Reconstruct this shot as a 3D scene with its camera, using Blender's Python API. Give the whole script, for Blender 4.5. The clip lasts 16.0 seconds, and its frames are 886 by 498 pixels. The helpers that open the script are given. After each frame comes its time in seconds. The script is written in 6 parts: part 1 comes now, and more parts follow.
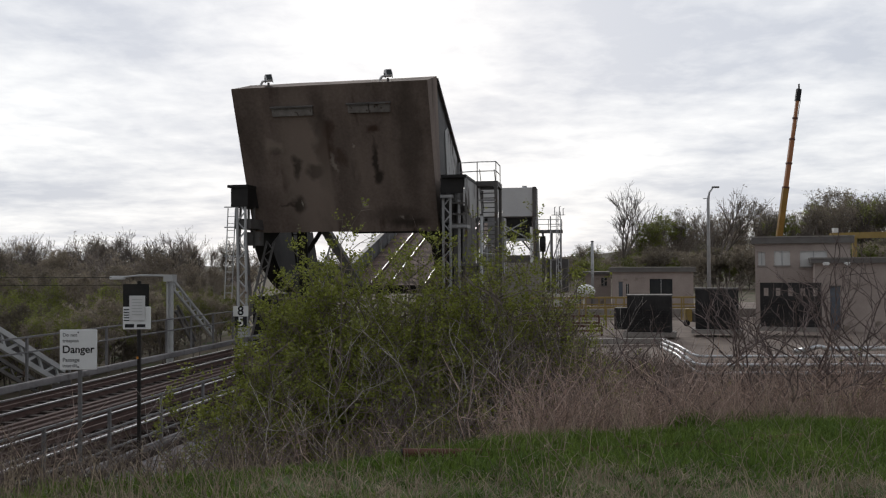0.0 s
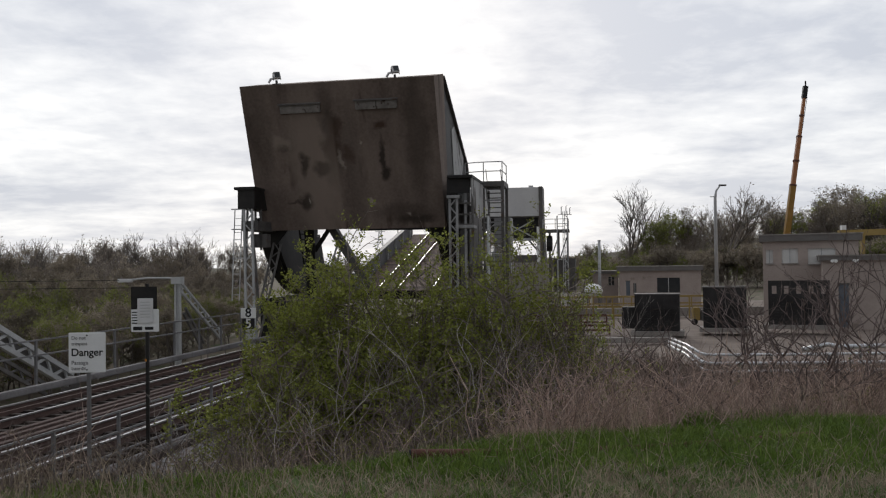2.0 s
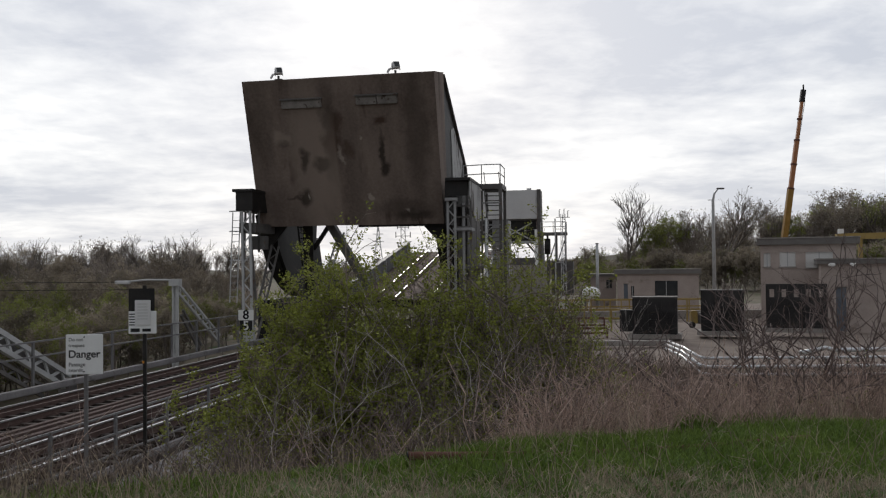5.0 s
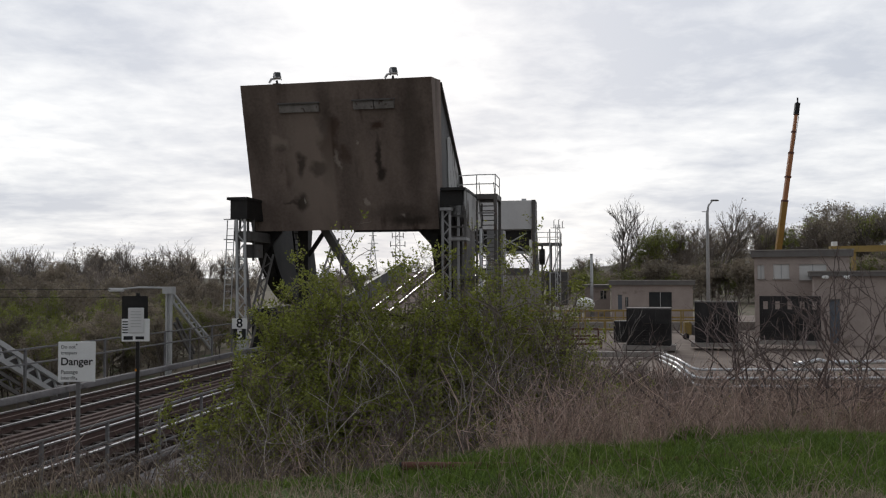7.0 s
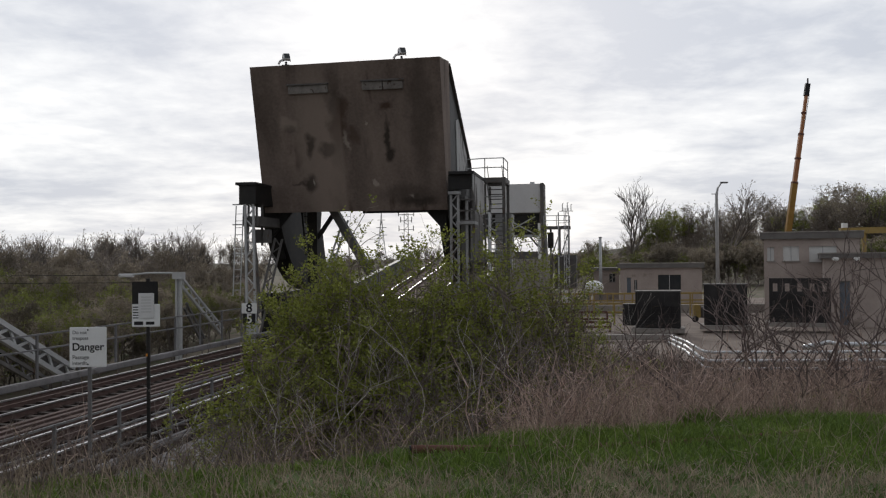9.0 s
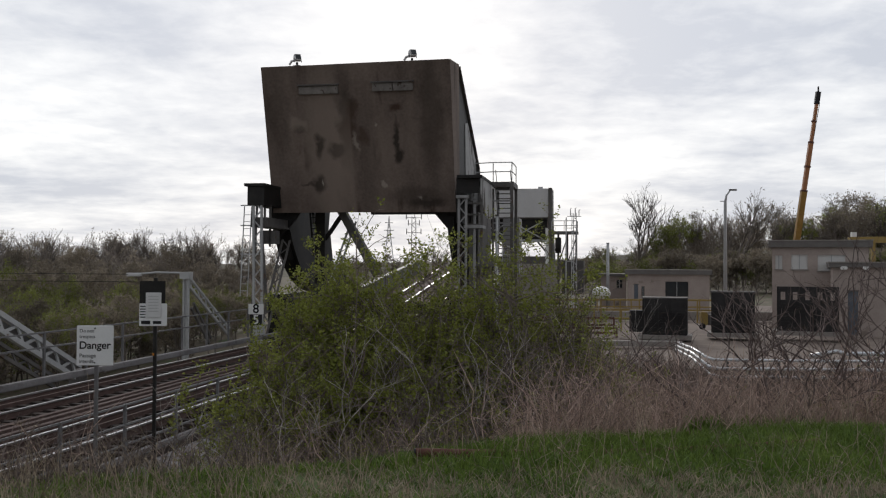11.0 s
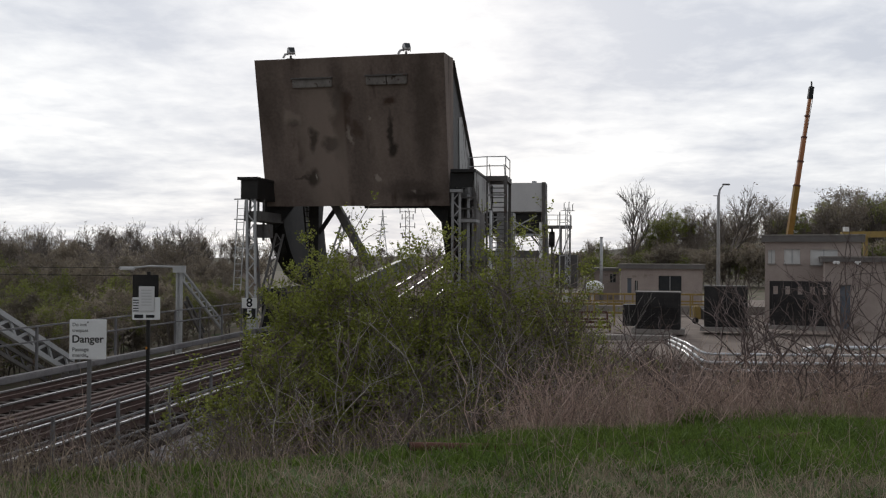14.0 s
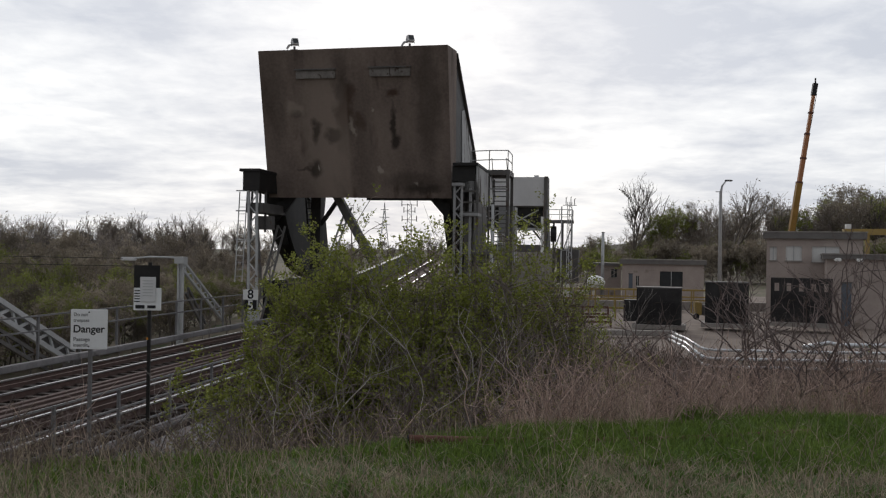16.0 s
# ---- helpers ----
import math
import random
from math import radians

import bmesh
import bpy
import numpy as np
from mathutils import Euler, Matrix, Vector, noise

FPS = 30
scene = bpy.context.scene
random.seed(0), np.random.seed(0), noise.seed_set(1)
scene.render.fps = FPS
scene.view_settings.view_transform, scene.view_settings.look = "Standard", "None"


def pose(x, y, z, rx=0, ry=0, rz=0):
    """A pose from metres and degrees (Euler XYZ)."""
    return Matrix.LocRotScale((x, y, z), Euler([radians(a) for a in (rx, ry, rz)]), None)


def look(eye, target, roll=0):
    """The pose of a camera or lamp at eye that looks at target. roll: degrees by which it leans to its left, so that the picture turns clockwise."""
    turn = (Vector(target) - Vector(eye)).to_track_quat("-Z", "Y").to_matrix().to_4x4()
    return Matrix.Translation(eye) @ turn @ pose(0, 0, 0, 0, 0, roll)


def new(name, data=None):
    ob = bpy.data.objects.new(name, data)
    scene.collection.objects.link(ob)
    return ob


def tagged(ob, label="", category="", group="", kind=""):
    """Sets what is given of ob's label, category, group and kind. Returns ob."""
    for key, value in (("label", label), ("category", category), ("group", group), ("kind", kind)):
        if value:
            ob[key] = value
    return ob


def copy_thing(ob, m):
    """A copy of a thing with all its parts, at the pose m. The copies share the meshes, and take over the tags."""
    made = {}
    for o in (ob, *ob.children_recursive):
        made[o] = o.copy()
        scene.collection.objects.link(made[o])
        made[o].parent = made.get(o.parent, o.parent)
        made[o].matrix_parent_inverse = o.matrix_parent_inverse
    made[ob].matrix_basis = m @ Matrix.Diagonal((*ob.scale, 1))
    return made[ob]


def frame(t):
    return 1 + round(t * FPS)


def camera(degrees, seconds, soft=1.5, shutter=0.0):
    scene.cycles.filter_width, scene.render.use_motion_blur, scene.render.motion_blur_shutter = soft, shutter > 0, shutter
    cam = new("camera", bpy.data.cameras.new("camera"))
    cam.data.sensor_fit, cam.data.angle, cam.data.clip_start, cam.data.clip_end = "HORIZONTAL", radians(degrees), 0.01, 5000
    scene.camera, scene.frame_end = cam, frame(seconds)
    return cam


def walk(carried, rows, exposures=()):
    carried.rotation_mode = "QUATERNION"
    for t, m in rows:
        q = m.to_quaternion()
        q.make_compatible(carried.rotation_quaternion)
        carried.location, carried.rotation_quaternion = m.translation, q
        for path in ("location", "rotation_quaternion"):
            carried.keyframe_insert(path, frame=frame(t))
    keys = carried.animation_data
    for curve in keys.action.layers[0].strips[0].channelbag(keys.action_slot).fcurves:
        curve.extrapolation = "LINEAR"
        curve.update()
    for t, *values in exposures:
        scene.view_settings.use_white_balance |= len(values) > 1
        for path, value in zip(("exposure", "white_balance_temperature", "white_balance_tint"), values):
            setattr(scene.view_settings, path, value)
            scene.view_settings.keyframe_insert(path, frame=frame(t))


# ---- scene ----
cam = camera(52.858, 16.0, soft=1.2)
EYE = (0.0, 0.0, 3.55)
ROT = [(0, -0, 1.138, 0.287), (0.5, -0.061, 1.21, 0.319), (1, -0.123, 1.235, 0.479), (1.5, 0.022, 1.204, 0.35),
       (2, 0.436, 1.168, 0.728), (2.5, 0.522, 1.18, 0.554), (3, 0.596, 1.09, 0.468), (3.5, 0.679, 0.969, 0.275),
       (4, 0.529, 0.944, 0.837), (6.5, -0.109, 2.042, 0.116), (7, -0.048, 1.952, 0.172), (7.5, 0.184, 1.704, -0.114),
       (8, 0.232, 1.406, 0.095), (8.5, 0.367, 1.072, 0.321), (9, 0.505, 0.922, 0.483), (11.5, 1.014, 1.176, -0.432),
       (12, 0.861, 1.015, -0.472), (12.5, 0.712, 0.918, -0.834), (13, 0.675, 0.872, -0.718), (13.5, 0.654, 0.833, -0.754),
       (14, 0.569, 0.773, -0.386), (14.5, 0.388, 0.77, -0.291), (15, 0.28, 0.651, -0.521), (15.5, 0.372, 0.548, -0.53),
       (16, 0.661, 0.351, -0.936)]
walk(cam, [(t, pose(*EYE, 0, 0, yaw) @ pose(0, 0, 0, 90 + pitch) @ pose(0, 0, 0, 0, 0, -lean)) for t, yaw, pitch, lean in ROT],
     exposures=[(0, 0.1), (16, 0.1)])

# ---- world, sun ----
SUN_YAW, SUN_EL = -2.0, 22.0     # degrees right of the way ahead, and up
sun_way = Vector((math.sin(radians(SUN_YAW)) * math.cos(radians(SUN_EL)), math.cos(radians(SUN_YAW)) * math.cos(radians(SUN_EL)), math.sin(radians(SUN_EL))))


def make_world():
    w = bpy.data.worlds.new("overcast_sky")
    scene.world = w
    w.use_nodes = True
    n, l = w.node_tree.nodes, w.node_tree.links
    n.clear()
    out, bg = n.new("ShaderNodeOutputWorld"), n.new("ShaderNodeBackground")
    sky = n.new("ShaderNodeTexSky")
    sky.sky_type, sky.sun_disc = "NISHITA", False
    sky.sun_elevation, sky.sun_rotation = radians(SUN_EL), radians(SUN_YAW)
    sky.air_density, sky.dust_density = 1.0, 2.0
    tc = n.new("ShaderNodeTexCoord")
    sep = n.new("ShaderNodeSeparateXYZ")
    l.new(tc.outputs["Generated"], sep.inputs[0])
    # clouds lie on a flat layer: spread the way by its height
    add = n.new("ShaderNodeMath"); add.operation = "ADD"; add.inputs[1].default_value = 0.13
    l.new(sep.outputs[2], add.inputs[0])
    ax = n.new("ShaderNodeMath"); ax.operation = "DIVIDE"
    ay = n.new("ShaderNodeMath"); ay.operation = "DIVIDE"
    l.new(sep.outputs[0], ax.inputs[0]); l.new(add.outputs[0], ax.inputs[1])
    l.new(sep.outputs[1], ay.inputs[0]); l.new(add.outputs[0], ay.inputs[1])
    com = n.new("ShaderNodeCombineXYZ")
    l.new(ax.outputs[0], com.inputs[0]); l.new(ay.outputs[0], com.inputs[1])
    noise_a, noise_b = n.new("ShaderNodeTexNoise"), n.new("ShaderNodeTexNoise")
    noise_a.inputs["Scale"].default_value, noise_a.inputs["Detail"].default_value = 0.95, 4
    noise_a.inputs["Roughness"].default_value, noise_a.inputs["Distortion"].default_value = 0.5, 0.3
    noise_b.inputs["Scale"].default_value, noise_b.inputs["Detail"].default_value = 5.5, 6
    noise_b.inputs["Roughness"].default_value, noise_b.inputs["Distortion"].default_value = 0.6, 0.2
    slip = n.new("ShaderNodeVectorMath"); slip.operation = "ADD"; slip.inputs[1].default_value = (5.2, 1.4, 0.0)
    l.new(com.outputs[0], slip.inputs[0]); l.new(slip.outputs[0], noise_a.inputs["Vector"])
    l.new(com.outputs[0], noise_b.inputs["Vector"])
    both = n.new("ShaderNodeMath"); both.operation = "MULTIPLY_ADD"; both.inputs[1].default_value = 0.42
    l.new(noise_b.outputs[0], both.inputs[0]); l.new(noise_a.outputs[0], both.inputs[2])
    ramp = n.new("ShaderNodeValToRGB")
    ramp.color_ramp.elements[0].position, ramp.color_ramp.elements[0].color = 0.56, (0.60, 0.635, 0.71, 1)
    ramp.color_ramp.elements[1].position, ramp.color_ramp.elements[1].color = 0.87, (0.965, 0.975, 0.99, 1)
    l.new(both.outputs[0], ramp.inputs[0])
    # brighter towards the veiled sun
    dot = n.new("ShaderNodeVectorMath"); dot.operation = "DOT_PRODUCT"
    dot.inputs[1].default_value = sun_way
    l.new(tc.outputs["Generated"], dot.inputs[0])
    glow = n.new("ShaderNodeMapRange")
    glow.inputs[1].default_value, glow.inputs[2].default_value = -0.2, 1.0
    glow.inputs[3].default_value, glow.inputs[4].default_value = 0.47, 1.0
    l.new(dot.outputs["Value"], glow.inputs[0])
    mul = n.new("ShaderNodeVectorMath"); mul.operation = "SCALE"
    l.new(ramp.outputs[0], mul.inputs[0]); l.new(glow.outputs[0], mul.inputs["Scale"])
    dim = n.new("ShaderNodeVectorMath"); dim.operation = "SCALE"; dim.inputs["Scale"].default_value = 0.1
    l.new(sky.outputs[0], dim.inputs[0])
    mix = n.new("ShaderNodeMix"); mix.data_type = "RGBA"; mix.inputs["Factor"].default_value = 0.96
    l.new(dim.outputs[0], mix.inputs["A"]); l.new(mul.outputs[0], mix.inputs["B"])
    l.new(mix.outputs["Result"], bg.inputs["Color"])
    bg.inputs["Strength"].default_value = 1.0
    l.new(bg.outputs[0], out.inputs[0])


make_world()
sun = new("sun", bpy.data.lights.new("sun", "SUN"))
sun.data.energy, sun.data.angle, sun.data.color = 0.8, radians(12), (1.0, 0.95, 0.88)
sun.matrix_world = look(sun_way * 100, (0, 0, 0))


# ---- materials ----
def material(name, c1, c2, scale=2.0, rough=0.8, metal=0.0, bump=0.2, spots=None, spot_at=0.62, streak=1.0, fine=14.0, rand=0.0, island=False):
    m = bpy.data.materials.new(name)
    m.use_nodes = True
    n, l = m.node_tree.nodes, m.node_tree.links
    b = n["Principled BSDF"]
    b.inputs["Roughness"].default_value, b.inputs["Metallic"].default_value = rough, metal
    b.inputs["Specular IOR Level"].default_value = 0.3
    tc, mp = n.new("ShaderNodeTexCoord"), n.new("ShaderNodeMapping")
    mp.inputs["Scale"].default_value = (1, 1, 1 / streak)
    l.new(tc.outputs["Object"], mp.inputs[0])
    big, small = n.new("ShaderNodeTexNoise"), n.new("ShaderNodeTexNoise")
    big.inputs["Scale"].default_value, big.inputs["Detail"].default_value = scale, 6
    big.inputs["Roughness"].default_value = 0.6
    small.inputs["Scale"].default_value, small.inputs["Detail"].default_value = scale * fine, 3
    l.new(mp.outputs[0], big.inputs[0]); l.new(tc.outputs["Object"], small.inputs[0])
    addn = n.new("ShaderNodeMath"); addn.operation = "MULTIPLY_ADD"; addn.inputs[1].default_value = 0.35
    l.new(small.outputs[0], addn.inputs[0]); l.new(big.outputs[0], addn.inputs[2])
    r = n.new("ShaderNodeMapRange"); r.inputs[1].default_value, r.inputs[2].default_value = 0.45, 0.9
    l.new(addn.outputs[0], r.inputs[0])
    mix = n.new("ShaderNodeMix"); mix.data_type = "RGBA"
    mix.inputs["A"].default_value, mix.inputs["B"].default_value = (*c1, 1), (*c2, 1)
    l.new(r.outputs[0], mix.inputs["Factor"])
    col = mix.outputs["Result"]
    if spots:
        sp = n.new("ShaderNodeTexNoise"); sp.inputs["Scale"].default_value, sp.inputs["Detail"].default_value = scale * 1.7, 8
        l.new(mp.outputs[0], sp.inputs[0])
        sr = n.new("ShaderNodeMapRange"); sr.inputs[1].default_value, sr.inputs[2].default_value = spot_at, spot_at + 0.08
        l.new(sp.outputs[0], sr.inputs[0])
        m2 = n.new("ShaderNodeMix"); m2.data_type = "RGBA"; m2.inputs["B"].default_value = (*spots, 1)
        l.new(sr.outputs[0], m2.inputs["Factor"]); l.new(col, m2.inputs["A"])
        col = m2.outputs["Result"]
    if rand:
        src = n.new("ShaderNodeNewGeometry" if island else "ShaderNodeObjectInfo")
        val = n.new("ShaderNodeMapRange"); val.inputs[3].default_value, val.inputs[4].default_value = 1 - rand, 1 + rand
        l.new(src.outputs["Random Per Island" if island else "Random"], val.inputs[0])
        hs = n.new("ShaderNodeHueSaturation")
        l.new(val.outputs[0], hs.inputs["Value"]); l.new(col, hs.inputs["Color"])
        col = hs.outputs[0]
    l.new(col, b.inputs["Base Color"])
    if bump:
        bp = n.new("ShaderNodeBump"); bp.inputs["Strength"].default_value, bp.inputs["Distance"].default_value = bump, 0.03
        l.new(addn.outputs[0], bp.inputs["Height"]); l.new(bp.outputs[0], b.inputs["Normal"])
    return m


CONCRETE = material("stained_concrete", (0.098, 0.074, 0.063), (0.245, 0.192, 0.164), 0.55, 0.9, streak=4.5, spots=(0.07, 0.048, 0.038), spot_at=0.60)


def add_stains(m, blots):
    """Dark or rusty patches of their own shape: (x, z, half width, half height, colour, strength)."""
    n, l = m.node_tree.nodes, m.node_tree.links
    b = n["Principled BSDF"]
    col = b.inputs["Base Color"].links[0].from_socket
    tc, wob, sub = n.new("ShaderNodeTexCoord"), n.new("ShaderNodeTexNoise"), n.new("ShaderNodeVectorMath")
    wob.inputs["Scale"].default_value, wob.inputs["Detail"].default_value = 1.6, 5
    l.new(tc.outputs["Object"], wob.inputs[0])
    sc = n.new("ShaderNodeVectorMath"); sc.operation = "SCALE"; sc.inputs["Scale"].default_value = 0.9
    l.new(wob.outputs["Color"], sc.inputs[0]); l.new(sc.outputs[0], sub.inputs[0]); l.new(tc.outputs["Object"], sub.inputs[1])
    for x, z, rx, rz, c, k in blots:
        off = n.new("ShaderNodeVectorMath"); off.operation = "SUBTRACT"; off.inputs[1].default_value = (x + 0.45, 0, z + 0.45)
        l.new(sub.outputs[0], off.inputs[0])
        div = n.new("ShaderNodeVectorMath"); div.operation = "MULTIPLY"; div.inputs[1].default_value = (1 / rx, 0, 1 / rz)
        l.new(off.outputs[0], div.inputs[0])
        ln = n.new("ShaderNodeVectorMath"); ln.operation = "LENGTH"; l.new(div.outputs[0], ln.inputs[0])
        mr = n.new("ShaderNodeMapRange"); mr.inputs[1].default_value, mr.inputs[2].default_value = 1.25, 0.55
        mr.inputs[3].default_value, mr.inputs[4].default_value = 0.0, k
        l.new(ln.outputs["Value"], mr.inputs[0])
        mx = n.new("ShaderNodeMix"); mx.data_type = "RGBA"; mx.inputs["B"].default_value = (*c, 1)
        l.new(mr.outputs[0], mx.inputs["Factor"]); l.new(col, mx.inputs["A"])
        col = mx.outputs["Result"]
    # a pale wash that ends sharply at one casting joint
    low = n.new("ShaderNodeVectorMath"); low.operation = "SCALE"; low.inputs["Scale"].default_value = 0.12
    l.new(wob.outputs["Color"], low.inputs[0])
    add = n.new("ShaderNodeVectorMath"); l.new(low.outputs[0], add.inputs[0]); l.new(tc.outputs["Object"], add.inputs[1])
    axes = n.new("ShaderNodeSeparateXYZ"); l.new(add.outputs[0], axes.inputs[0])
    fade, end, top = n.new("ShaderNodeMapRange"), n.new("ShaderNodeMapRange"), n.new("ShaderNodeMapRange")
    for q, axis, lo, hi in ((fade, 0, -2.6, -0.6), (end, 0, -0.22, -0.36), (top, 2, 4.4, 2.4)):
        q.inputs[1].default_value, q.inputs[2].default_value = lo, hi
        l.new(axes.outputs[axis], q.inputs[0])
    m1, m2 = n.new("ShaderNodeMath"), n.new("ShaderNodeMath")
    m1.operation = m2.operation = "MULTIPLY"
    l.new(fade.outputs[0], m1.inputs[0]); l.new(end.outputs[0], m1.inputs[1]); l.new(m1.outputs[0], m2.inputs[0]); l.new(top.outputs[0], m2.inputs[1])
    m3 = n.new("ShaderNodeMath"); m3.operation = "MULTIPLY"; m3.inputs[1].default_value = 0.45
    l.new(m2.outputs[0], m3.inputs[0])
    mx = n.new("ShaderNodeMix"); mx.data_type = "RGBA"; mx.inputs["B"].default_value = (0.29, 0.232, 0.195, 1)
    l.new(m3.outputs[0], mx.inputs["Factor"]); l.new(col, mx.inputs["A"])
    l.new(mx.outputs["Result"], b.inputs["Base Color"])


DARK_STAIN, RUST_STAIN, PALE_STAIN = (0.035, 0.027, 0.022), (0.06, 0.035, 0.025), (0.26, 0.208, 0.176)
add_stains(CONCRETE, [(-1.75, 1.6, 1.25, 4.2, PALE_STAIN, 0.75), (0.45, 1.0, 0.55, 4.0, DARK_STAIN, 0.3), (2.0, 1.67, 1.5, 1.6, PALE_STAIN, 0.3), (-0.6, 3.07, 0.5, 2.4, DARK_STAIN, 0.6),
                      (3.9, 3.27, 0.7, 3.6, DARK_STAIN, 0.5), (-4.3, 3.37, 0.6, 3.0, DARK_STAIN, 0.35), (3.0, -0.93, 1.6, 0.6, DARK_STAIN, 0.5),
                      (-2.1, 1.72, 0.28, 0.6, DARK_STAIN, 0.9), (-1.15, 1.47, 0.45, 0.38, DARK_STAIN, 0.9), (-0.5, 2.57, 0.5, 0.8, RUST_STAIN, 0.8),
                      (-2.25, -0.23, 0.34, 0.5, DARK_STAIN, 0.9), (-2.8, -0.28, 0.5, 0.12, DARK_STAIN, 0.6), (2.1, 3.57, 0.3, 0.3, RUST_STAIN, 0.9),
                      (2.05, 2.07, 0.2, 0.9, DARK_STAIN, 0.9), (2.15, 1.17, 0.3, 0.4, DARK_STAIN, 0.9), (-0.15, 1.87, 0.12, 0.5, (0.42, 0.37, 0.32), 0.5),
                      (-3.3, 2.87, 0.5, 0.35, (0.3, 0.25, 0.21), 0.6), (-3.2, 2.57, 0.25, 0.25, DARK_STAIN, 0.4), (-2.1, -0.23, 0.06, 0.2, (0.5, 0.46, 0.4), 0.6),
                      (1.3, -0.3, 0.09, 0.16, (0.4, 0.35, 0.3), 0.7), (3.1, -1.0, 0.1, 0.14, (0.4, 0.35, 0.3), 0.6), (0.9, 2.9, 0.07, 0.1, (0.4, 0.35, 0.3), 0.6),
                      (-0.2, 3.6, 0.35, 0.45, RUST_STAIN, 0.7), (0.3, 2.2, 0.3, 0.5, RUST_STAIN, 0.6), (3.6, -1.3, 0.9, 0.3, DARK_STAIN, 0.7)])
PLATE = material("weathered_plate", (0.14, 0.126, 0.118), (0.30, 0.28, 0.265), 2, 0.7, spots=(0.07, 0.05, 0.04))
GIRDER = material("dull_girder_steel", (0.09, 0.09, 0.095), (0.15, 0.15, 0.155), 1.0, 0.7, spots=(0.09, 0.06, 0.05))
CONCRETE_GREY = material("grey_track_concrete", (0.15, 0.142, 0.145), (0.25, 0.24, 0.245), 0.8, 0.9, spots=(0.10, 0.09, 0.085), spot_at=0.58)
CONCRETE_PALE = material("pale_concrete", (0.23, 0.21, 0.195), (0.35, 0.325, 0.30), 0.8, 0.9, spots=(0.2, 0.19, 0.17))
STEEL_BLACK = material("black_steel", (0.010, 0.010, 0.011), (0.03, 0.027, 0.025), 1.5, 0.6, spots=(0.05, 0.03, 0.02), spot_at=0.68)
STEEL_GREY = material("grey_painted_steel", (0.38, 0.385, 0.39), (0.52, 0.525, 0.53), 1.2, 0.55, 0.1, spots=(0.16, 0.10, 0.07), spot_at=0.66)
STEEL_DARK = material("dark_weathered_steel", (0.08, 0.077, 0.075), (0.16, 0.15, 0.145), 1.0, 0.65, spots=(0.10, 0.06, 0.04), spot_at=0.62)
PEELED = material("peeling_grey_paint", (0.42, 0.42, 0.42), (0.30, 0.30, 0.30), 0.8, 0.7, spots=(0.07, 0.06, 0.055), spot_at=0.55, streak=2)
RUST = material("rust", (0.10, 0.048, 0.038), (0.16, 0.075, 0.058), 3, 0.9)
RAIL_TOP = material("worn_rail_steel", (0.42, 0.41, 0.41), (0.58, 0.57, 0.57), 4, 0.33, 1.0, bump=0.03)
RAIL_SIDE = material("brown_rail_steel", (0.062, 0.038, 0.033), (0.105, 0.066, 0.058), 4, 0.8)
DECK_TIMBER = material("weathered_deck_timber", (0.085, 0.058, 0.05), (0.165, 0.12, 0.102), 3, 0.9, rand=0.35)
TIMBER = material("tarred_timber", (0.022, 0.016, 0.014), (0.058, 0.042, 0.036), 3, 0.9, rand=0.35)
BALLAST = material("dirty_ballast", (0.032, 0.025, 0.023), (0.088, 0.067, 0.06), 6, 0.95, bump=0.6)
SOIL = material("scrub_soil", (0.10, 0.083, 0.06), (0.17, 0.14, 0.10), 0.5, 0.95, bump=0.5, spots=(0.06, 0.085, 0.03), spot_at=0.55)
GRAVEL = material("yard_gravel", (0.155, 0.122, 0.102), (0.245, 0.198, 0.17), 0.6, 0.95, bump=0.4)
GRASS_GROUND = material("turf", (0.045, 0.075, 0.02), (0.09, 0.12, 0.035), 1.2, 0.95, bump=0.5, spots=(0.16, 0.13, 0.085), spot_at=0.6)
BLOCK = material("beige_block", (0.345, 0.29, 0.262), (0.47, 0.398, 0.36), 0.5, 0.9, spots=(0.24, 0.2, 0.17), spot_at=0.62)
ROOF = material("roof_edge", (0.13, 0.12, 0.115), (0.2, 0.19, 0.18), 0.8, 0.8)
WHITE = material("white_paint", (0.72, 0.72, 0.71), (0.82, 0.82, 0.80), 1.5, 0.5, bump=0.05)
SIGN_WHITE = material("sign_white", (0.74, 0.75, 0.76), (0.82, 0.83, 0.84), 3, 0.4, bump=0.03, spots=(0.5, 0.5, 0.5), spot_at=0.7)
FADED_INK = material("faded_ink", (0.16, 0.16, 0.165), (0.24, 0.24, 0.245), 8, 0.6, bump=0)
INK = material("black_ink", (0.012, 0.012, 0.014), (0.02, 0.02, 0.022), 8, 0.6, bump=0)
YELLOW = material("yellow_paint", (0.27, 0.19, 0.06), (0.36, 0.26, 0.09), 1, 0.5)
ORANGE = material("orange_boom_paint", (0.34, 0.14, 0.06), (0.42, 0.19, 0.09), 1, 0.5)
PIPE = material("silver_pipe", (0.52, 0.53, 0.55), (0.66, 0.67, 0.69), 2, 0.32, 0.5, bump=0.05)
PALE_STEEL = material("pale_counterweight_steel", (0.60, 0.60, 0.61), (0.70, 0.70, 0.71), 0.5, 0.6)
GLASS = material("dark_window", (0.03, 0.035, 0.04), (0.05, 0.055, 0.06), 1, 0.1, bump=0)
BARK = material("twig_bark", (0.10, 0.08, 0.067), (0.27, 0.23, 0.2), 8, 0.9, bump=0.2, rand=0.4, island=True)
BARK_FAR = material("far_twigs", (0.14, 0.12, 0.107), (0.27, 0.235, 0.21), 1, 0.9, bump=0, rand=0.4)


